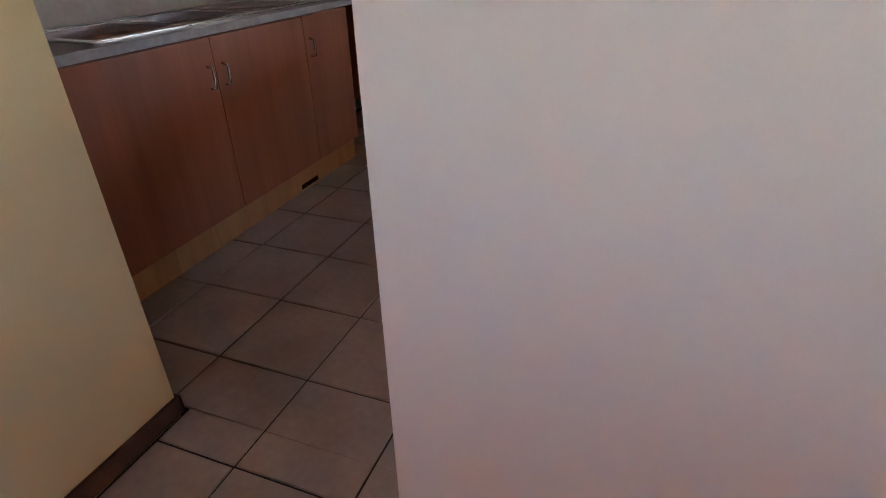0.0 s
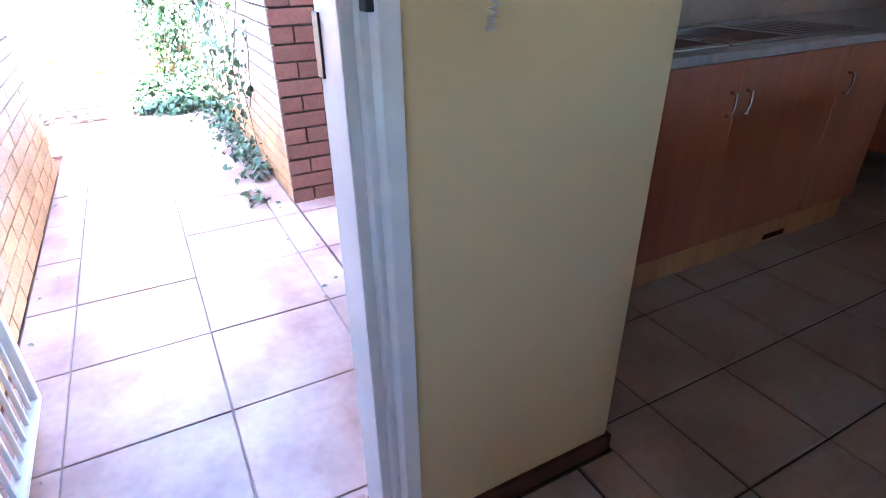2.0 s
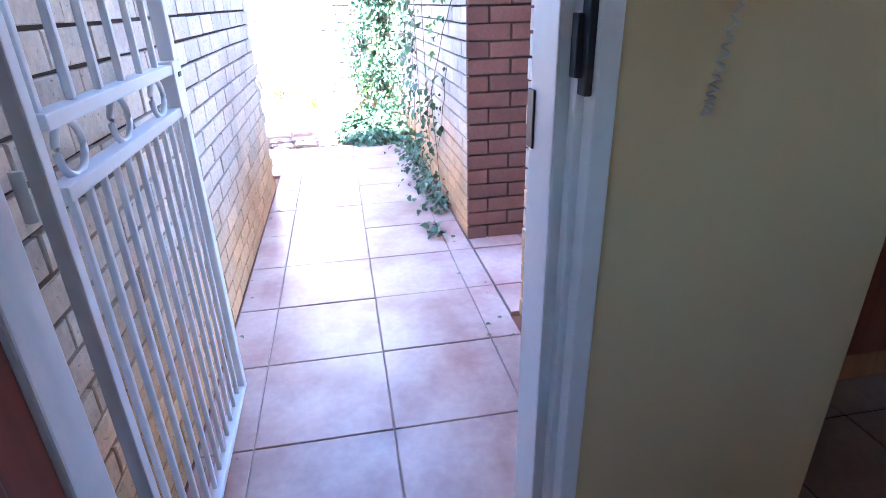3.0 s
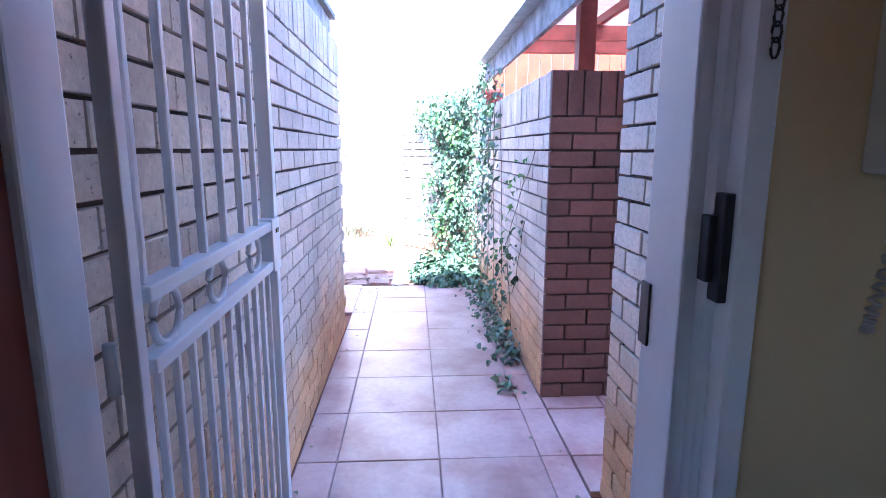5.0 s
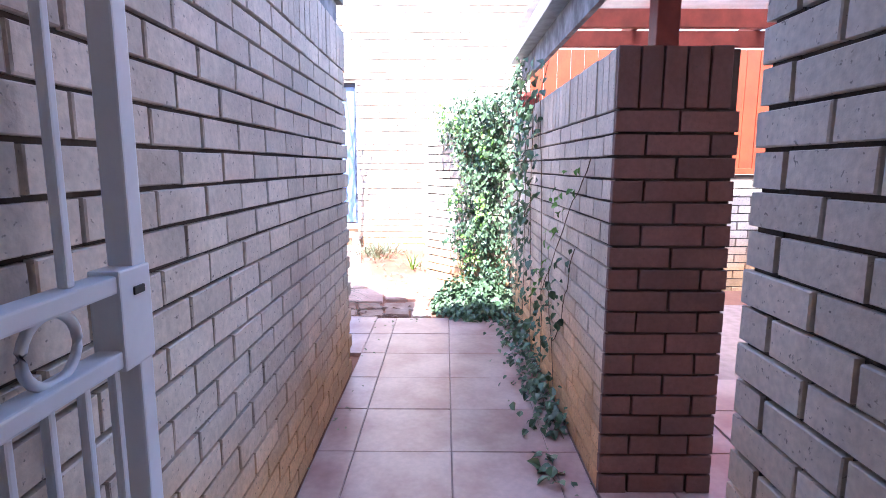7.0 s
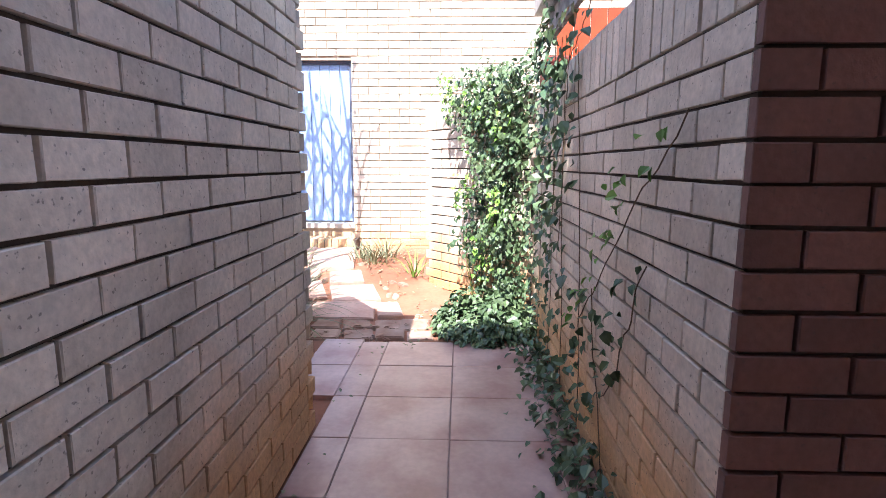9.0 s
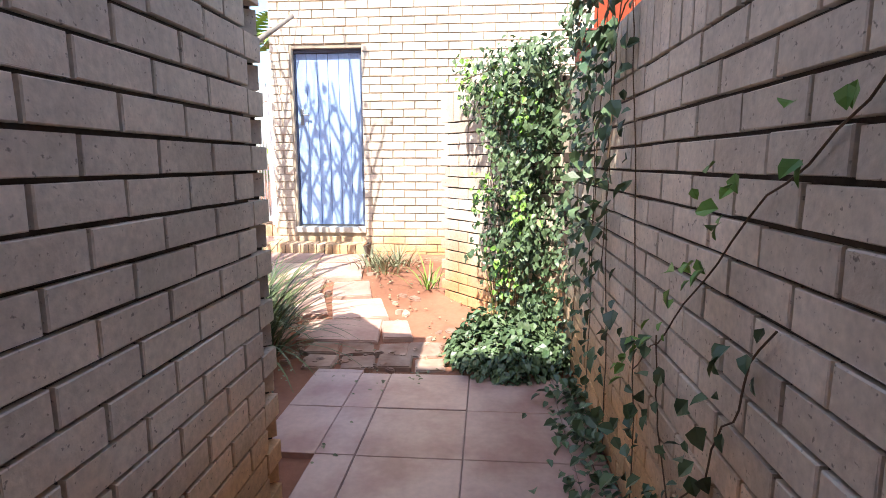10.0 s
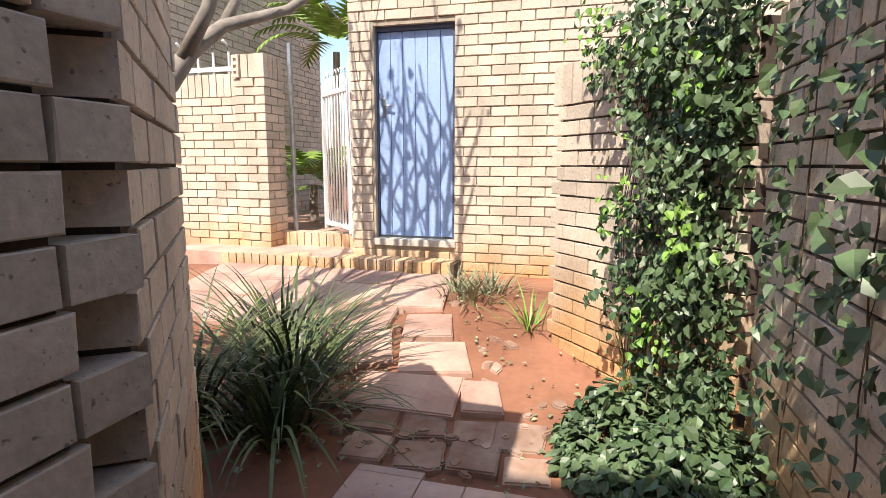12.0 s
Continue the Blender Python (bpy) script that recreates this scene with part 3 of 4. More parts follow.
# local x runs outwards from the hinge
def bar(x0, x1, z0, z1, d=0.02):
    return box(x0, x1, -d, d, z0, z1, 0.004)
part("stile", bar(0.0, 0.03, 0, GH, 0.014), M_WHITE, gate)
part("stile", bar(GW - 0.04, GW, 0, GH), M_WHITE, gate)
for z in (0.0, 1.012, 1.128, GH - 0.04):
    part("rail", bar(0.042, GW - 0.04, z, z + 0.027), M_WHITE, gate)
for i in range(6):
    x = 0.06 + i * 0.132
    part("bar", bar(x - 0.008, x + 0.008, 1.155, GH - 0.04, 0.008), M_WHITE, gate)
for i in range(11):
    x = 0.085 + i * 0.072
    part("bar", bar(x - 0.007, x + 0.007, 0.027, 1.012, 0.007), M_WHITE, gate)
for cx in (0.135, 0.39, 0.68):
    part("ring", tube([(cx + 0.052 * math.cos(a), 0, 1.083 + 0.047 * math.sin(a)) for a in [2 * math.pi * k / 24 for k in range(24)]], 0.0075, 6, True), M_WHITE, gate, smooth=True)
part("lock_box", box(GW - 0.085, GW + 0.003, -0.024, 0.024, 1.005, 1.162, 0.004), M_WHITE, gate)
part("keyhole", box(GW - 0.05, GW - 0.02, -0.027, 0.027, 1.118, 1.131, 0.002), M_LOCK, gate, "dark keyhole slot")
for z in (0.3, 1.0, 1.7):
    part("hinge", tube([(0.0, 0.026, z), (0.0, 0.026, z + 0.08)], 0.01, 8), M_WHITE, gate, smooth=True)

# ---- hall: skirting and intercom ----
bm = box(DOOR_X, DOOR_X + 0.012, 0.81, 1.397, KZ, KZ + 0.062, 0.002)
add_box(bm, -2.12, DOOR_X + 0.012, 1.385, 1.397, KZ, KZ + 0.062, 0.002)
single("baseboard", bm, M_BASE, "dark brown stained skirting board along the yellow wall", "baseboard", kind="structure")
phone = thing("intercom_phone", (DOOR_X, 0.985, 1.40), "cream plastic wall intercom with hanging handset cord", "intercom")
part("body", box(0.0, 0.05, -0.055, 0.06, 0.0, 0.22, 0.008), M_PLASTIC, phone)
part("handset", box(0.05, 0.085, -0.02, 0.045, 0.0, 0.215, 0.01), M_PLASTIC, phone)
pts = [(0.03 + 0.007 * math.cos(i * 1.5), -0.01 + 0.007 * math.sin(i * 1.5) - 0.03 * math.sin(math.pi * i / 110), 0.0 - 0.20 * math.sin(math.pi * i / 110)) for i in range(111)]
part("coiled_cord", tube(pts, 0.0022, 5), M_PLASTIC, phone, "coiled plastic cord", smooth=True)

# ---- kitchen ----
CX, KT = -2.55, KZ + 0.945
def base_cabinet(y0, y1, doors, handle_side, label):
    cab = thing("base_cabinet", (CX, y0, KZ), label, "cabinet", group="fitted kitchen cabinets")
    wdt = y1 - y0
    part("body", box(-0.56, -0.02, 0.002, wdt - 0.002, 0.13, 0.905, 0.002), M_CAB, cab)
    part("plinth", box(-0.06, -0.035, 0.0, wdt, 0.0, 0.135, 0.002), M_PINE, cab, "paler wooden plinth")
    dw = wdt / doors
    for i in range(doors):
        d = part("door", box(-0.018, 0.002, i * dw + 0.002, (i + 1) * dw - 0.002, 0.14, 0.90, 0.003), M_CAB, cab)
        if handle_side:
            hy = (i + 1) * dw - 0.045 if (i == 0 and doors > 1) or handle_side < 0 else i * dw + 0.045
            part("handle", tube([(0.0, hy, 0.70), (0.028, hy, 0.705), (0.03, hy, 0.745), (0.028, hy, 0.785), (0.0, hy, 0.79)], 0.006, 6), M_STEEL, d, "small steel bow handle", smooth=True)
    return cab
base_cabinet(1.41, 1.755, 1, 0, "reddish wood veneer cabinet end panel below the worktop")
base_cabinet(1.76, 3.10, 2, 1, "reddish wood veneer sink cabinet with two closed doors")
base_cabinet(3.10, 3.55, 1, 1, "reddish wood veneer cabinet with one closed door")
base_cabinet(4.42, 5.28, 1, -1, "reddish wood veneer corner cabinet with closed door")
bm = bmesh.new()
add_box(bm, -3.15, CX + 0.03, 1.41, 1.95, KT - 0.035, KT, 0.006)
add_box(bm, -3.15, CX + 0.03, 3.35, 5.29, KT - 0.035, KT, 0.006)
add_box(bm, CX - 0.05, CX + 0.03, 1.93, 3.37, KT - 0.035, KT, 0.006)
add_box(bm, -3.15, -3.06, 1.93, 3.37, KT - 0.035, KT, 0.006)
single("worktop", bm, M_TOP, "grey speckled laminate worktop running along the sink wall", "worktop")
sink = thing("kitchen_sink", (-3.06, 1.95, KT), "stainless steel double bowl sink with drainer let into worktop", "sink")
bm = bmesh.new()
def rim(bm, y0, y1):
    add_box(bm, 0, 0.46, y0, y0 + 0.035, -0.002, 0.006, 0.002)
    add_box(bm, 0, 0.46, y1 - 0.035, y1, -0.002, 0.006, 0.002)
    add_box(bm, 0, 0.04, y0 + 0.03, y1 - 0.03, -0.002, 0.006, 0.002)
    add_box(bm, 0.42, 0.46, y0 + 0.03, y1 - 0.03, -0.002, 0.006, 0.002)
rim(bm, 0.0, 0.46)
rim(bm, 0.44, 0.9)
part("rim", bm, M_STEEL, sink)
for y0, y1 in ((0.035, 0.425), (0.475, 0.865)):
    bm = box(0.04, 0.42, y0, y1, -0.16, 0.0)
    bmesh.ops.delete(bm, geom=[f for f in bm.faces if f.normal.z > 0.9 or all(v.co.z > -0.001 for v in f.verts)], context="FACES")
    part("bowl", bm, M_STEEL, sink)
bm = box(0.0, 0.46, 0.89, 1.42, -0.004, 0.003, 0.002)
drainer = part("drainer", bm, M_STEEL, sink)
for i in range(8):
    part("ridge", box(0.06, 0.40, 0.95 + i * 0.055, 0.965 + i * 0.055, 0.002, 0.007, 0.002), M_STEEL, drainer)
splash = single("backsplash", box(-3.15, -3.142, 1.41, 5.29, KT, KT + 0.5), M_KTILE, "tiled splashback behind the sink", "wall tile", kind="structure")
single("dishwasher_recess", box(-3.14, -3.10, 3.55, 4.42, KZ, KT - 0.04), M_CAB, "dark wooden back of the empty appliance recess", "cabinet panel")

FY = 4.42
for x0, x1 in ((-2.5, -2.18), (-1.54, -0.8), (-0.8, 0.3)):
    cab = thing("base_cabinet", (x0, FY, KZ), "reddish wood veneer cabinet on the far kitchen wall", "cabinet", group="fitted kitchen cabinets")
    part("body", box(0.0, x1 - x0, 0.02, 0.56, 0.13, 0.905, 0.002), M_CAB, cab)
    part("plinth", box(0.0, x1 - x0, 0.04, 0.06, 0, 0.135, 0.002), M_PINE, cab)
    d = part("door", box(0.003, x1 - x0 - 0.003, 0, 0.018, 0.14, 0.90, 0.003), M_CAB, cab)
    part("handle", tube([(0.06, 0.0, 0.70), (0.06, -0.028, 0.71), (0.06, -0.028, 0.78), (0.06, 0, 0.79)], 0.006, 6), M_STEEL, d, smooth=True)
single("worktop", box(CX + 0.032, 0.3, FY - 0.02, 5.29, KT - 0.035, KT, 0.006), M_PINE, "wooden worktop over the built-in oven", "worktop")
oven = thing("oven", (-2.17, FY - 0.005, KZ), "built-in stainless oven with dark glass and row of knobs", "oven")
part("body", box(0, 0.62, 0.01, 0.55, 0.1, 0.86, 0.003), M_STEEL, oven)
part("control_panel", box(0.01, 0.61, -0.012, 0.01, 0.73, 0.85, 0.004), M_STEEL, oven)
for i in range(5):
    part("knob", tube([(0.12 + i * 0.095, -0.012, 0.79), (0.12 + i * 0.095, -0.035, 0.79)], 0.018, 12), M_WHITE, oven)
for z0, z1 in ((0.52, 0.70), (0.16, 0.42)):
    d = part("oven_door", box(0.02, 0.60, -0.018, 0.01, z0, z1, 0.006), M_BLACK, oven, "black glass oven door")
    part("handle", tube([(0.06, -0.02, z1 + 0.005), (0.06, -0.045, z1 + 0.005), (0.56, -0.045, z1 + 0.005), (0.56, -0.02, z1 + 0.005)], 0.008, 8), M_STEEL, d, smooth=True)
# solid black strip, the darkness of a plinth gap put into its colour
vent = single("plinth_dark_strip", box(-2.605, -2.585, 2.93, 3.1, KZ + 0.01, KZ + 0.045, 0.003), M_BLACK, "black strip standing for a dark gap low in the cabinet plinth", "vent")

table = thing("breakfast_table", (-1.86, 3.02, KZ), "pine breakfast table with thick rounded top", "table")
part("tabletop", box(0, 1.5, 0, 0.75, 0.86, 0.90, 0.014), M_PINE, table)
part("end_cap", box(-0.012, 0.03, 0.06, 0.69, 0.863, 0.897, 0.01), M_LOCK, table, "dark end cap")
for x in (0.55, 1.32):
    for y in (0.08, 0.62):
        part("leg", box(x, x + 0.06, y, y + 0.06, 0, 0.86, 0.006), M_PINE, table)
part("apron", box(0.1, 1.4, 0.07, 0.095, 0.78, 0.86, 0.003), M_PINE, table)

stool = thing("bar_stool", (-1.33, 2.63, KZ), "varnished pine bar stool with curved backrest", "stool", turn=4)
for sx in (-1, 1):
    part("leg", tube([(sx * 0.19, -0.19, 0), (sx * 0.165, -0.165, 0.72), (sx * 0.165, -0.19, 1.06)], [0.021, 0.021, 0.019], 8), M_PINE, stool)
    part("leg", tube([(sx * 0.19, 0.19, 0), (sx * 0.165, 0.155, 0.72)], 0.02, 8), M_PINE, stool)
    part("stretcher", tube([(sx * 0.185, -0.18, 0.22), (sx * 0.185, 0.18, 0.22)], 0.012, 6), M_PINE, stool)
for z, y in ((0.30, -0.18), (0.18, 0.185), (0.42, 0.175)):
    part("stretcher", tube([(-0.18, y, z), (0.18, y, z)], 0.013, 6), M_PINE, stool)
part("seat", box(-0.19, 0.19, -0.18, 0.19, 0.715, 0.745, 0.01), M_CAB, stool, "darker seat")
part("seat_rail", box(-0.165, 0.165, -0.185, -0.16, 0.65, 0.715, 0.004), M_PINE, stool)
bm = bmesh.new()
for i in range(8):
    a0, a1 = -1 + i / 4, -1 + (i + 1) / 4
    y0, y1 = -0.185 - 0.02 * (1 - a0 * a0), -0.185 - 0.02 * (1 - a1 * a1)
    v = [bm.verts.new((0.165 * a, y + o, z)) for a, y in ((a0, y0), (a1, y1)) for o in (-0.01, 0.01) for z in (0.93 + 0.02 * (1 - a * a), 1.06)]
    for f in ((0, 1, 5, 4), (2, 3, 7, 6), (1, 3, 7, 5), (0, 2, 6, 4)):
        bm.faces.new([v[k] for k in f])
part("backrest", bm, M_PINE, stool)

# ---- eaves and pergola ----
eave = thing("eave", (-5.87, LW - 0.1, 2.26), "dark weathered roof eave of the outbuilding", "roof", kind="structure")
part("fascia", box(0, 3.6, -0.02, 0.02, 0.0, 0.16, 0.004), M_GREYW, eave)
part("roof_edge", box(-0.03, 3.6, -1.6, 0.06, 0.16, 0.2, 0.004), M_ROOF, eave)
plain_wall("wall_outbuilding_back", (-5.6, -2.2, -2.6, -2.4, -0.05, 2.4), M_BRICKS, "back wall of the outbuilding")

pergola = thing("pergola", (-6.85, RW + 0.02, 2.2), "red-brown timber pergola with translucent roof and grey fascia", "pergola")
part("fascia", box(0.0, 3.46, -0.05, -0.02, -0.14, 0.12, 0.004), M_GREYW, pergola, "weathered grey fascia board")
bm = bmesh.new()
add_box(bm, -0.04, 3.46, -0.14, -0.135, 0.03, 0.13)
add_box(bm, -0.04, 3.46, -0.14, -0.05, 0.025, 0.032)
add_box(bm, -0.045, -0.038, -0.14, -0.05, 0.025, 0.13)
part("gutter", bm, M_GALV, pergola, "old metal gutter")
for x in (0.25, 0.85, 2.47):
    part("beam", box(x, x + 0.05, 0.0, 3.6, 0.10, 0.22, 0.004), M_RED, pergola)
for y in (0.75, 1.7, 2.7):
    part("rafter", box(0.0, 3.4, y, y + 0.045, 0.225, 0.29, 0.004), M_RED, pergola)
part("post", box(2.45, 2.54, 0.12, 0.21, -0.358, 0.10, 0.006), M_RED, pergola)
bm = bmesh.new()
cols = [-0.08 + i * 0.038 for i in range(94)]
rows_ = []
for j, y in enumerate((-0.09, 1.2, 2.5, 3.8)):
    rows_.append([bm.verts.new((x, y, 0.31 + 0.03 * j + 0.012 * math.cos(i * math.pi / 2))) for i, x in enumerate(cols)])
for j in range(3):
    for i in range(93):
        bm.faces.new((rows_[j][i], rows_[j][i + 1], rows_[j + 1][i + 1], rows_[j + 1][i]))
part("roof_sheet", bm, M_SHEET, pergola, "dusty translucent corrugated sheet", smooth=True)
single("beam_end", box(-7.5, -7.3, RW + 0.01, RW + 0.2, 1.842, 2.06, 0.008), M_RED, "weathered brown timber beam end on the wall", "beam")

patio_wall = wall_object("wall_patio_end", -8.02, RW + 0.22, 0, 90, box(0, 4.2, RAKE, 0.2, -0.05, 1.30), M_MORTAR, "low cream brick wall behind the patio")
boards = thing("board_screen", (-8.0, RW + 0.22, 1.31), "orange painted vertical timber board screen on a low wall", "screen")
for i in range(30):
    part("board", box(-0.06, -0.04 + (i % 2) * 0.004, i * 0.14, i * 0.14 + 0.134, 0.0, 1.27, 0.003), M_ORANGE, boards)
part("rail", box(-0.04, 0.0, 0, 4.2, 0.0, 0.06, 0.003), M_ORANGE, boards)

# ---- blue door and side gate ----
door = thing("door_2", (HX - 0.10, -1.645, 0.526), "closed blue painted plank door with dark frame", "door", kind="structure", turn=90)
W2, H2 = 0.815, 2.009
bm = bmesh.new()
add_box(bm, 0, 0.035, -0.03, 0.06, 0.02, H2, 0.004)
add_box(bm, W2 - 0.035, W2, -0.03, 0.06, 0.02, H2, 0.004)
add_box(bm, 0.03, W2 - 0.03, -0.03, 0.06, H2 - 0.04, H2, 0.004)
part("door_frame", bm, M_BLUEF, door)
for i in range(6):
    a = 0.037 + i * (W2 - 0.074) / 6
    part("plank", box(a + 0.002, a + (W2 - 0.074) / 6 - 0.002, 0.0, 0.04, 0.035, H2 - 0.045, 0.004), M_BLUE, door)
part("handle_plate", box(0.075, 0.11, -0.008, 0.002, 1.18, 1.36, 0.003), M_GALV, door, "steel lock plate")
part("door_handle", tube([(0.092, 0.0, 1.29), (0.092, -0.045, 1.29), (0.19, -0.05, 1.285)], 0.009), M_GALV, door, "steel lever handle", smooth=True)
single("door_sill", box(HX - 0.12, HX + 0.02, -1.66, -0.815, 0.475, 0.54, 0.006), M_PLASTIC, "pale cement sill under the blue door", "sill", kind="structure")

sgate = thing("side_gate", (-10.35, -2.0, 0.53), "white steel bar gate with curved tops standing open", "gate", turn=180 + 48)
part("stile", bar(0, 0.04, 0, 1.6), M_WHITE, sgate)
part("stile", bar(0.72, 0.76, 0, 1.6), M_WHITE, sgate)
for z in (0.04, 1.47):
    part("rail", bar(0.04, 0.72, z, z + 0.05), M_WHITE, sgate)
for i in range(8):
    x = 0.085 + i * 0.078
    pts = [(x, 0, 0.06), (x, 0, 1.56), (x + 0.005, 0, 1.65), (x + 0.025, 0, 1.7), (x + 0.06, 0, 1.72)]
    part("bar", tube(pts, 0.011, 6), M_WHITE, sgate, smooth=True)
part("gate_post", box(-0.06, -0.02, -0.02, 0.02, -0.03, 1.75, 0.004), M_WHITE, sgate)
cpost = single("gate_post", box(-10.62, -10.58, -2.83, -2.79, 0.48, 2.55, 0.004), M_GALV, "thin steel gate post beside the brick column", "post")
far_fence = thing("palisade_fence", (-10.5, -5.2, 2.05), "white curved-top steel palisade above the garden wall", "fence")
part("rail", box(-0.02, 0.02, 0, 1.9, 0.22, 0.27, 0.003), M_WHITE, far_fence)
for i in range(9):
    part("bar", tube([(0, 0.1 + i * 0.2, -0.1), (0, 0.1 + i * 0.2, 0.42), (0.03, 0.1 + i * 0.2, 0.5), (0.09, 0.1 + i * 0.2, 0.53)], 0.015, 6), M_WHITE, far_fence, smooth=True)

# ---- plants ----
def leaf_at(vs, fs, p, normal, size, spin, lobes=False, r=RNG):
    """A small folded leaf with its tip turned by spin about the normal."""
    n = Vector(normal).normalized()
    u = n.cross(Vector((0, 0, 1)))
    u = u.normalized() if u.length > 0.05 else Vector((1, 0, 0))
    v = n.cross(u)
    c, s = math.cos(spin), math.sin(spin)
    a, b = (u * c + v * s) * size, (v * c - u * s) * size
    o = len(vs)
    p = Vector(p)
    k = n * size * 0.18
    vs += [tuple(p), tuple(p + 0.35 * a + 0.42 * b + k), tuple(p + 0.75 * a + 0.30 * b + k * 0.7), tuple(p + 1.1 * a - k * 0.6), tuple(p + 0.75 * a - 0.30 * b + k * 0.7), tuple(p + 0.35 * a - 0.42 * b + k), tuple(p + 0.5 * a)]
    fs += [(o, o + 1, o + 6), (o + 1, o + 2, o + 6), (o + 2, o + 3, o + 6), (o + 3, o + 4, o + 6), (o + 4, o + 5, o + 6), (o + 5, o, o + 6)]

def leaves_part(name, vs, fs, mat, parent, label=""):
    me = bpy.data.meshes.new(name)
    me.from_pydata(vs, [], fs)
    me.materials.append(mat)
    ob = new(name, me)
    ob.parent = parent
    return tagged(ob, label)

A40 = math.radians(40.5)
IW_DIR, IW_OUT = Vector((math.cos(A40), math.sin(A40), 0)), Vector((math.sin(A40), -math.cos(A40), 0))
IW0 = Vector((-8.60, 0.175, 0.0))

def vine(name, label, spots, mat, size, stems):
    """A climber: spots are (place, outward) pairs, stems are polylines."""
    ob = thing(name, spots[0][0], label, "climbing plant")
    base = Vector(spots[0][0])
    vs, fs = [], []
    for p, out in spots:
        o = Vector(out)
        n = (o + Vector((RNG.uniform(-1.0, 1.0), RNG.uniform(-1.0, 1.0), RNG.uniform(-0.3, 1.2)))).normalized()
        leaf_at(vs, fs, Vector(p) - base, n, size * RNG.uniform(0.5, 1.25), RNG.uniform(0.9, 2.3) if RNG.random() < 0.7 else RNG.uniform(0, 6.3))
    leaves_part("leaves", vs, fs, mat, ob)
    bm = bmesh.new()
    for line in stems:
        add_tube(bm, [Vector(p) - base for p in line], 0.0025, 5)
    part("stem", bm, M_STEM, ob)
    return ob

def wander(p0, p1, n, jx, jz):
    """A line from p0 to p1 that strays."""
    a, b, out, off = Vector(p0), Vector(p1), [], Vector((0, 0, 0))
    for i in range(n + 1):
        out.append(a.lerp(b, i / n) + off)
        off += Vector((RNG.uniform(-jx, jx), 0, RNG.uniform(-jz, jz)))
    return out

# dense ivy on the angled wall
spots, stems = [], []
for i in range(7600):
    u = 0.30 + 1.1 * RNG.random() ** 0.75
    z = RNG.uniform(0.0, 2.06)
    lim = 0.80 - 0.42 * max(0, z - 1.25) + 0.10 * math.sin(z * 6.1) + 0.05 * math.sin(z * 17)
    if u < lim + RNG.uniform(-0.10, 0.10):
        continue
    dens = 0.5 + 0.5 * math.sin(u * 9 + 2 * math.sin(z * 4)) * math.sin(z * 7 + u * 5)
    if RNG.random() > 0.22 + 0.7 * dens:
        continue
    out = 0.02 + 0.20 * RNG.random() ** 1.5 * (0.5 + dens)
    spots.append((IW0 + IW_DIR * min(u, 1.36) + IW_OUT * out + Vector((0, 0, z)), IW_OUT))
for i in range(260):
    z = RNG.uniform(1.75, 2.12)
    u = 0.45 + 0.9 * RNG.random() ** 0.6
    spots.append((IW0 + IW_DIR * u + IW_OUT * RNG.uniform(-0.18, 0.12) + Vector((0, 0, z + 0.05 * math.sin(9 * u))), IW_OUT + Vector((0, 0, 0.8))))
for i in range(14):
    u = RNG.uniform(0.6, 1.3)
    stems.append([IW0 + IW_DIR * (u + 0.05 * math.sin(k)) + IW_OUT * 0.03 + Vector((0, 0, 0.2 * k)) for k in range(10)])
vine("ivy", "dense green ivy covering the angled brick wall", spots, M_LEAF, 0.048, stems)

# fresh growth among the ivy
spots = []
for cu, cz in ((0.95, 1.78), (0.62, 1.9), (1.25, 1.55), (1.05, 0.5), (0.8, 1.05), (1.2, 1.0)):
    for i in range(48):
        spots.append((IW0 + IW_DIR * (cu + RNG.gauss(0, 0.06)) + IW_OUT * RNG.uniform(0.14, 0.27) + Vector((0, 0, cz + RNG.gauss(0, 0.11))), IW_OUT + Vector((0, 0, 0.4))))
vine("ivy", "bright fresh green shoots growing out of the ivy", spots, M_LIME, 0.045, [[spots[0][0], spots[30][0], spots[60][0]]])

# ground cover at the wall's foot
spots = []
for i in range(2400):
    a = RNG.uniform(0, 6.283)
    r = min(RNG.random() ** 0.55, 0.999)
    x, y = -7.42 + 0.52 * r * math.cos(a), 0.72 + 0.40 * r * math.sin(a)
    if y > 1.09 or (IW0 + IW_DIR * 0.0 - Vector((x, y, 0))).dot(IW_OUT) > -0.02:
        continue
    h = 0.27 * (1 - r * r) ** 0.6 * (0.6 + 0.3 * math.sin(11 * x + 6 * y) + 0.3 * math.sin(17 * y - 9 * x)) + 0.02 + 0.07 * RNG.random() ** 3
    spots.append((Vector((x, y, max(ground_z(x, y), 0) + h * RNG.uniform(0.35, 1.0))), Vector((math.cos(a) * r, math.sin(a) * r, 0.9))))
vine("ground_ivy", "low mound of green ivy spreading over the paving edge", spots, M_LEAF, 0.055, [[spots[i][0], spots[i + 1][0]] for i in range(0, 20, 2)])

# strands on the walkway wall
def strand(p0, p1, count, label, size=0.06, spread=0.05, mat=None, n=14, jx=0.03, jz=0.02):
    line = wander(p0, p1, n, jx, jz)
    spots = []
    for i in range(count):
        k = RNG.uniform(0, n - 0.01)
        a = line[int(k)].lerp(line[int(k) + 1], k % 1)
        spots.append((a + Vector((RNG.gauss(0, spread), -RNG.uniform(0.005, 0.10), RNG.gauss(0, spread))), (0.2, -1, 0.2)))
    return vine("ivy_strand", label, spots, mat or M_LEAF, size, [line])
Y = RW - 0.012
strand((-7.1, Y, 0.05), (-6.9, Y, 2.1), 240, "ivy climbing the shaded garden wall", 0.055, 0.13)
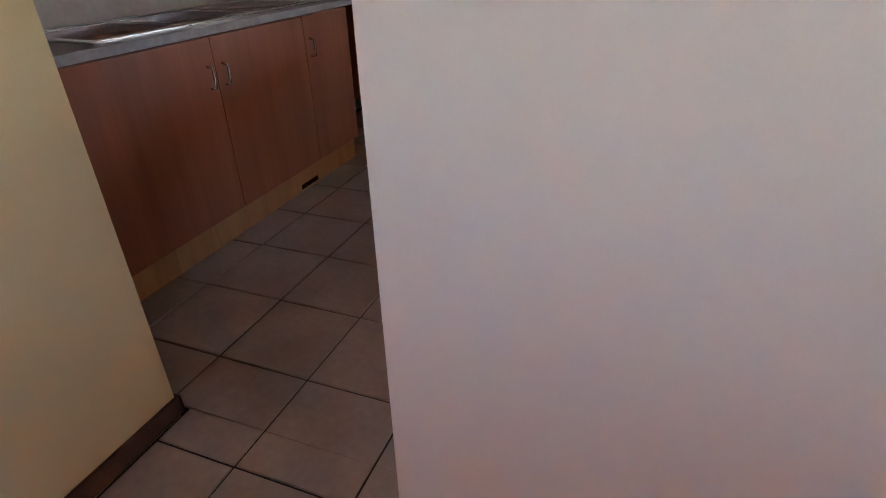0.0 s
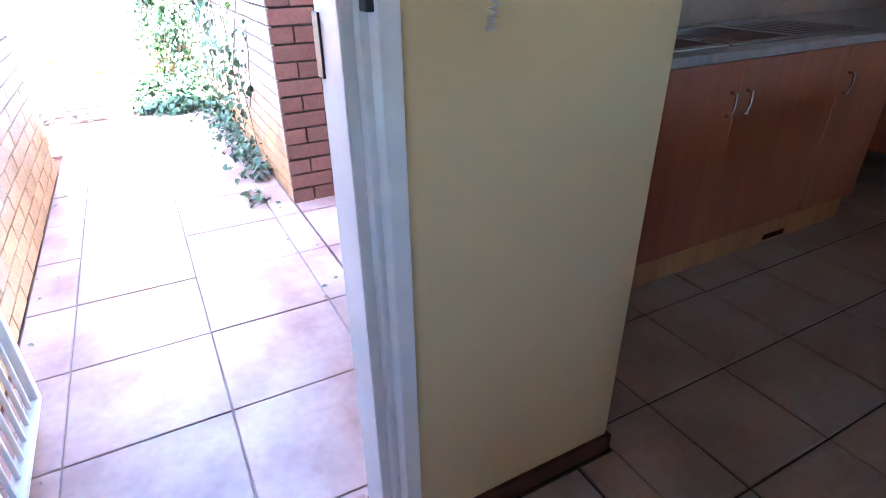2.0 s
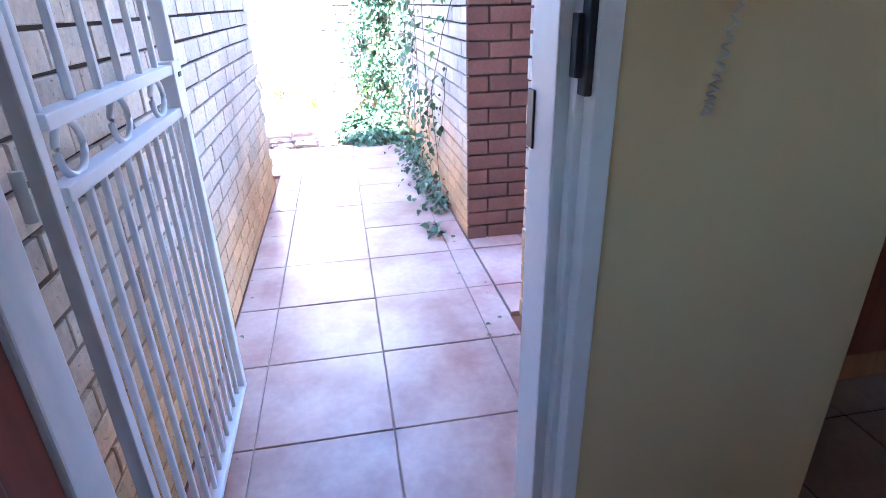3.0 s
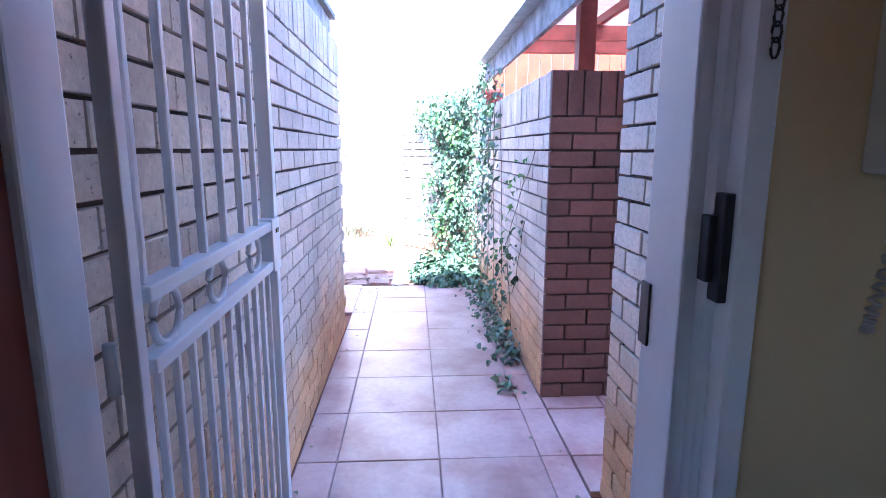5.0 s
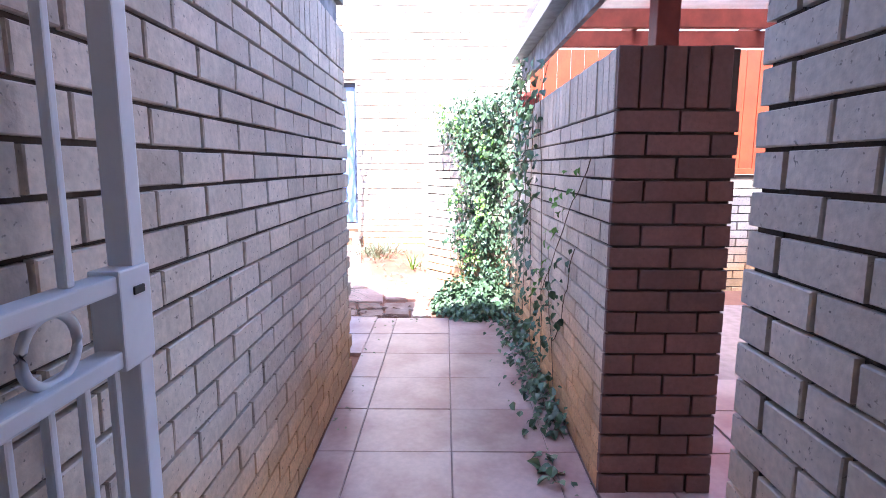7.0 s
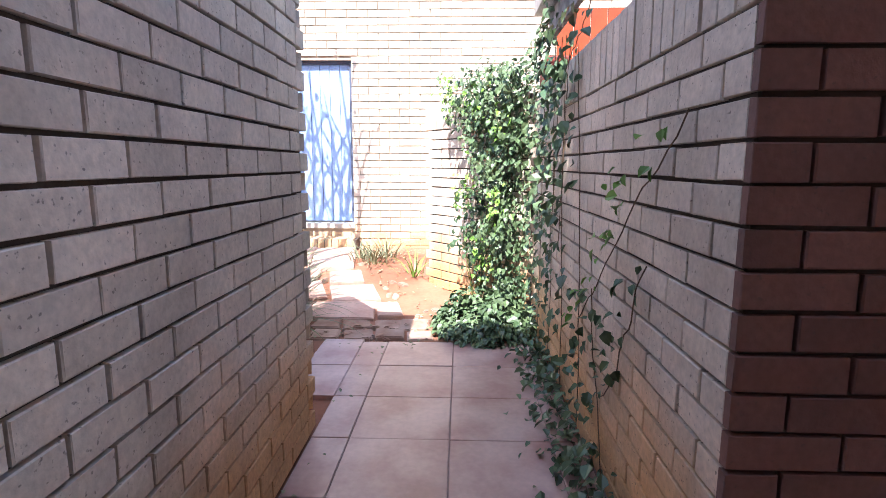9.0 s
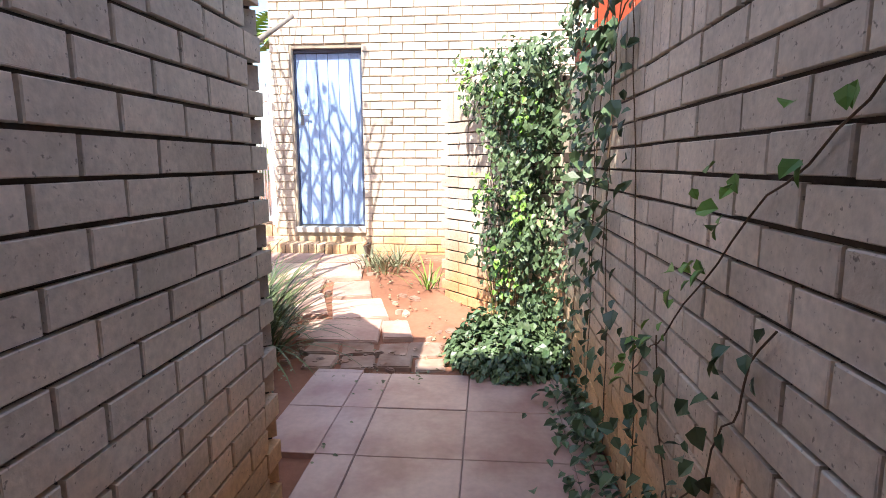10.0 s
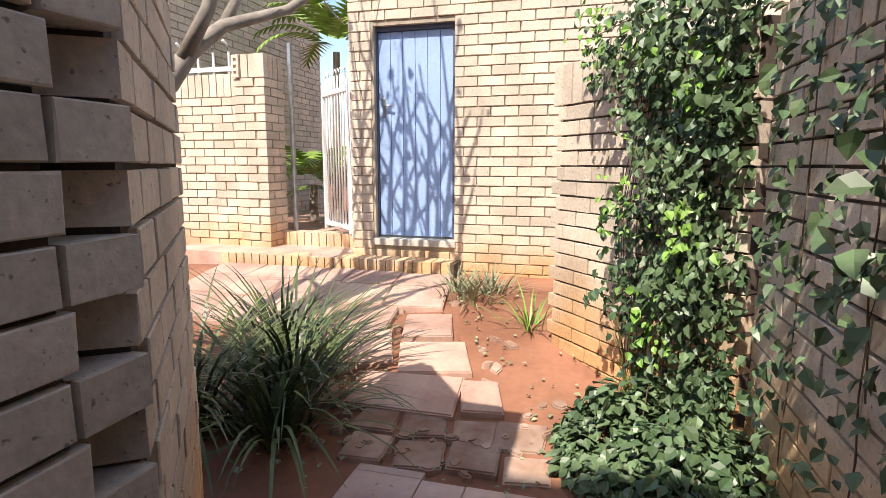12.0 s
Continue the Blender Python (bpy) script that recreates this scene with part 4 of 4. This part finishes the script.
strand((-6.6, Y, 0.05), (-6.7, Y, 2.1), 130, "thin ivy runners hanging on the brick wall", 0.05, 0.08)
strand((-6.15, Y, 0.03), (-6.3, Y, 1.95), 75, "thin ivy runners hanging on the brick wall", 0.06, 0.06)
strand((-5.7, Y, 0.02), (-6.0, Y, 1.9), 38, "sparse trailing ivy on the brick wall", 0.065, 0.045)
strand((-5.2, Y, 0.02), (-5.55, Y, 0.75), 50, "sparse trailing ivy on the brick wall", 0.045, 0.05)
strand((-5.75, Y, 0.55), (-4.6, Y, 1.35), 34, "single ivy runner crossing the brick wall", 0.042, 0.03, M_LIME, 18, 0.0, 0.02)
strand((-5.3, Y, 0.35), (-4.75, Y, 0.95), 30, "single ivy runner crossing the brick wall", 0.042, 0.03)
strand((-6.4, Y - 0.03, 1.7), (-5.6, Y - 0.03, 1.95), 45, "ivy hanging over the coping", 0.055, 0.06)
strand((-7.0, Y - 0.03, 1.95), (-6.2, Y - 0.03, 2.2), 120, "ivy hanging over the coping", 0.05, 0.08)
strand((-6.5, Y - 0.02, 0.7), (-6.35, Y - 0.02, 1.95), 60, "large-leaved ivy hanging on the brick wall", 0.07, 0.11)
strand((-6.25, Y - 0.02, 0.85), (-6.1, Y - 0.02, 1.9), 20, "large-leaved ivy hanging on the brick wall", 0.07, 0.10)
for x0, x1, cnt in ((-6.9, -5.4, 260), (-5.5, -4.75, 150)):
    spots = []
    for i in range(cnt):
        x = RNG.uniform(x0, x1)
        spots.append((Vector((x, RW - abs(RNG.gauss(0, 0.10)) - 0.015, 0.012 + abs(RNG.gauss(0, 0.06)))), (0, -0.4, 1)))
    vine("ground_ivy", "trailing ivy along the foot of the wall", spots, M_LEAF, 0.05, [[(x0, RW - 0.05, 0.01), ((x0 + x1) / 2, RW - 0.08, 0.015), (x1, RW - 0.05, 0.01)]])
spots = [(Vector((-4.42 + RNG.gauss(0, 0.08), 0.93 + RNG.gauss(0, 0.035), 0.01 + RNG.random() * 0.03)), (0, 0, 1)) for i in range(22)]
vine("ground_ivy", "short ivy shoot lying on the paving by the pier", spots, M_LEAF, 0.055, [[spots[0][0], spots[1][0], spots[2][0]]])

def strap_plant(name, loc, label, count, length, mat, width, spread, droop, category="plant"):
    ob = thing(name, loc, label, category)
    vs, fs = [], []
    for i in range(count):
        a = RNG.uniform(0, 2 * math.pi)
        L, tilt = length * RNG.uniform(0.55, 1.1), RNG.uniform(0.1, 1.0) * spread
        d, side = Vector((math.cos(a), math.sin(a), 0)), Vector((-math.sin(a), math.cos(a), 0))
        p, ang = d * RNG.uniform(0, 0.22) * spread, tilt
        o = len(vs)
        segs = 6
        for k in range(segs + 1):
            wd = width * (1 - (k / segs) ** 2) + 0.0008
            vs += [tuple(p - side * wd), tuple(p + side * wd)]
            p = p + (d * math.sin(ang) + Vector((0, 0, math.cos(ang)))) * L / segs
            if p.z < 0.01:
                p.z = 0.01
            ang += droop * RNG.uniform(0.6, 1.4) / segs
        for k in range(segs):
            fs.append((o + 2 * k, o + 2 * k + 1, o + 2 * k + 3, o + 2 * k + 2))
    leaves_part("leaves", vs, fs, mat, ob)
    return ob
for x, y, c, L in ((-7.25, -0.98, 190, 0.80), (-7.65, -1.12, 170, 0.85), (-7.2, -1.45, 150, 0.8), (-8.0, -1.4, 120, 0.75)):
    strap_plant("strap_leaf_plant", (x, y, ground_z(x, y)), "clump of dark green strap-like leaves in red soil", int(c * 0.75), L * 1.12, M_STRAP, 0.010, 0.95, 1.25)
for x, y in ((-9.35, -0.62), (-9.48, -0.34), (-9.2, -0.45)):
    strap_plant("grass_tuft", (x, y, ground_z(x, y)), "pale grey-green tuft of narrow leaves by the wall", 70, 0.32, M_DRY, 0.006, 1.1, 1.0)
strap_plant("grass_tuft", (-8.72, 0.05, ground_z(-8.7, 0.05)), "few yellow-green blades by the toothed corner", 22, 0.4, M_LIME, 0.006, 0.8, 1.0)
strap_plant("grass_tuft", (-8.0, 0.68, ground_z(-8.0, 0.68)), "tall green blades at the foot of the ivy", 16, 0.62, M_PALM, 0.009, 0.35, 0.4)

def palm(loc, label, fronds, length, tall=0.95):
    ob = thing("palm", loc, label, "palm")
    part("trunk", tube([(0, 0, 0), (0.02, 0, tall / 2), (0, 0.02, tall)], [0.07, 0.055, 0.05], 8), M_BARK, ob)
    vs, fs = [], []
    for i in range(fronds):
        a = 2 * math.pi * i / fronds + RNG.uniform(-0.2, 0.2)
        d = Vector((math.cos(a), math.sin(a), 0))
        side = Vector((-d.y, d.x, 0))
        p, ang = Vector((0, 0, tall)), RNG.uniform(0.2, 0.9)
        for k in range(16):
            step_ = (d * math.sin(ang) + Vector((0, 0, math.cos(ang)))) * length / 16
            if k > 2:
                for s in (-1, 1):
                    tip = p + side * s * 0.24 * math.sin(math.pi * (k + 1) / 18) + step_ * 2.2 - Vector((0, 0, 0.05))
                    o = len(vs)
                    vs += [tuple(p), tuple(p + step_ * 1.1), tuple(tip)]
                    fs.append((o, o + 1, o + 2))
            p = p + step_
            ang += 0.10
    leaves_part("fronds", vs, fs, M_PALM, ob)
    return ob
palm((-11.75, -3.2, 0.49), "young palm with yellow-green fronds behind the side gate", 15, 1.0, 0.5)
palm((-12.3, -3.1, 0.49), "tall palm with bright fronds beside the house corner", 17, 1.2, 2.3)
palm((-12.9, -3.45, 0.49), "small palm in shade behind the gate", 11, 0.9, 0.3)

# bare frangipani-like tree, whose branches throw shadows on the blue door
tree = thing("tree", (-6.75, -2.05, ground_z(-6.75, -2.05)), "bare pale-barked tree with thick forking branches", "tree")
limbs = []
def grow(p, d, r, L, depth):
    pts, rr = [p], [r]
    for k in range(4):
        d = (d + Vector((RNG.uniform(-0.16, 0.16), RNG.uniform(-0.16, 0.16), RNG.uniform(-0.03, 0.12)))).normalized()
        p = p + d * L / 4
        pts.append(p)
        rr.append(r * (1 - 0.09 * (k + 1)))
    limbs.append((pts, rr))
    if depth:
        n = 2 if depth < 4 else 3
        t0 = RNG.uniform(0, 6.283)
        for i in range(n):
            a = t0 + 2 * math.pi * i / n
            side = d.orthogonal().normalized()
            side = (Matrix.Rotation(a, 3, d) @ side)
            grow(p, (d + side * RNG.uniform(0.5, 0.85)).normalized(), rr[-1] * 0.74, L * RNG.uniform(0.72, 0.95), depth - 1)
grow(Vector((0, 0, -0.05)), Vector((0.0, 0.02, 1)), 0.13, 1.5, 5)
grow(Vector((0, 0, 1.3)), Vector((-0.75, -0.1, 0.62)), 0.07, 1.3, 3)
limbs[1:] = limbs[-15:] + limbs[1:-15]
limbs[1:] = [q for q in limbs[1:] if max(p.y for p in q[0]) < 0.6]
bm = bmesh.new()
add_tube(bm, limbs[0][0], limbs[0][1], 10)
part("trunk", bm, M_BARK, tree, smooth=True)
for pts, rr in limbs[1:4]:
    bm = bmesh.new()
    add_tube(bm, pts, rr, 8)
    part("limb", bm, M_BARK, tree, smooth=True)
part("limb", tube([(0, 0, 1.1), (-0.35, 0.22, 1.4), (-0.65, 0.45, 1.68), (-0.70, 0.54, 1.83), (-0.89, 0.6, 1.99), (-1.08, 0.87, 2.10), (-1.35, 1.15, 2.4)], [0.07, 0.062, 0.054, 0.046, 0.034, 0.026, 0.015], 9), M_BARK, tree, smooth=True)
part("limb", tube([(-0.68, 0.51, 1.78), (-0.69, 0.67, 2.02), (-0.72, 0.8, 2.5)], [0.04, 0.034, 0.02], 8), M_BARK, tree, smooth=True)
part("limb", tube([(-0.89, 0.6, 1.99), (-1.05, 0.6, 2.2), (-1.2, 0.65, 2.6)], [0.03, 0.025, 0.015], 8), M_BARK, tree, smooth=True)
bm = bmesh.new()
for pts, rr in limbs[4:]:
    add_tube(bm, pts, rr, 6)
part("crown", bm, M_BARK, tree, smooth=True)

# upright shoots, whose shadows fall on the blue door
leaf_v, leaf_f = [], []
for k in range(9):
    y1, x1, top = -0.02 + k * 0.11 + RNG.uniform(-0.04, 0.04), -1.65 + RNG.uniform(-0.2, 0.2), RNG.uniform(4.2, 5.0)
    line = [Vector((0, 0, 1.4)), Vector((-0.7, y1 * 0.4, 2.5)), Vector((x1, y1, 2.75)), Vector((x1 + RNG.uniform(-0.1, 0.1), y1 + RNG.uniform(-0.12, 0.12), 3.6)), Vector((x1 + 0.05, y1 + RNG.uniform(-0.2, 0.2), top))]
    bm = bmesh.new()
    add_tube(bm, line, [0.034, 0.032, 0.028, 0.02, 0.009], 6)
    for q in range(5):
        u = 2.1 + 1.75 * q / 6
        a = line[int(u)].lerp(line[int(u) + 1], u % 1)
        sgn = 1 if (q + k) % 2 else -1
        b = a + Vector((RNG.uniform(-0.12, 0.12), sgn * RNG.uniform(0.12, 0.24), RNG.uniform(0.25, 0.45)))
        c = b + Vector((RNG.uniform(-0.06, 0.06), sgn * RNG.uniform(-0.03, 0.08), RNG.uniform(0.15, 0.3)))
        add_tube(bm, [a, b, c], [0.017, 0.013, 0.006], 5)
        for e in range(1):
            leaf_at(leaf_v, leaf_f, b.lerp(c, RNG.random()) + Vector((RNG.gauss(0, 0.03), RNG.gauss(0, 0.04), RNG.gauss(0, 0.04))), (RNG.uniform(-1, 1), RNG.uniform(-1, 1), 0.6), RNG.uniform(0.05, 0.10), RNG.uniform(0, 6.3))
    part("branch", bm, M_BARK, tree, smooth=True)
leaves_part("leaves", leaf_v, leaf_f, M_LIME, tree, "few small fresh leaves")

# litter on the soil and paving
vs, fs = [], []
for i in range(420):
    x, y = RNG.uniform(-9.4, -6.8), RNG.uniform(-1.6, 0.9)
    leaf_at(vs, fs, (x, y, max(ground_z(x, y), 0.0 if x > -7.03 else -1) + 0.018), (RNG.uniform(-0.4, 0.4), RNG.uniform(-0.4, 0.4), 1), RNG.uniform(0.012, 0.035), RNG.uniform(0, 6.3))
for i in range(60):
    x, y = RNG.uniform(-6.8, -2.6), RNG.choice((LW + abs(RNG.gauss(0, 0.07)) + 0.01, RW - abs(RNG.gauss(0, 0.1)) - 0.01))
    leaf_at(vs, fs, (x, y, 0.006), (RNG.uniform(-0.3, 0.3), RNG.uniform(-0.3, 0.3), 1), RNG.uniform(0.01, 0.028), RNG.uniform(0, 6.3))
me = bpy.data.meshes.new("leaf_litter")
me.from_pydata(vs, [], fs)
me.materials.append(M_DRY)
tagged(new("leaf_litter", me), "scattered dry leaves on soil and paving", "leaf litter", kind="stuff")

# ---- brick faces ----
CORNER = BRICK_D + JOINT
lay_wall(left_wall, -2.2 - L_END, 22, soldier=True, ends=((0, 0), (0, 0.112)), near=lambda u, z: u > 0.55 and z < 1.9, anchor="end", phase=1)
lay_wall(bend_wall, 0.95, 22, soldier=True, ends=((0.07, 0), (0.0, 0)))
lay_wall(near_wall, -N_END - 2.2, 28, ends=((0, CORNER), (0, 0)))
lay_wall(end_wall, 5.4 - RN, 28, ends=((0, 0), (CORNER, 0)), phase=1, anchor="end", near=lambda u, z: u > 3.4)
lay_wall(right_wall, R_LEN, 18, soldier=True, anchor="end", phase=1)
lay_wall(pier, 0.476, 18, soldier=True, phase=1, mat=M_SHADEBRICK, far=M_SHADEBRICKS, depth=PIER_SKIN)
lay_wall(ivy_wall, 1.36, 18, soldier=True, ends=((0, 0.05), (0, 0)))
lay_wall(house_wall, HY1 - HY0, 50, ends=((0, CORNER), (0, 0)), holes=((DU0, DU1, DZ0 - 0.045, DZ1),), near=lambda u, z: u < 2.2 and z < 3.0)
lay_wall(house_side, 14.0 + HX, 50, ends=((0, 0), (CORNER, 0)), phase=1, anchor="end", near=lambda u, z: u > 3.3)
lay_wall(fence_wall, 2.84, 20, soldier=True, near=lambda u, z: u > 1.4)
lay_wall(column, 0.36, 22, soldier=True, ends=((0, 0), (0, CORNER)), anchor="end")
lay_wall(column_side, 0.36, 22, soldier=True, ends=((CORNER, 0), (0, 0)), phase=1)
lay_wall(back_house, 3.7, 42, near=lambda u, z: u < 2.4 and 0.4 < z < 2.6)
lay_wall(patio_wall, 4.2, 14, near=lambda u, z: u > 1.0)
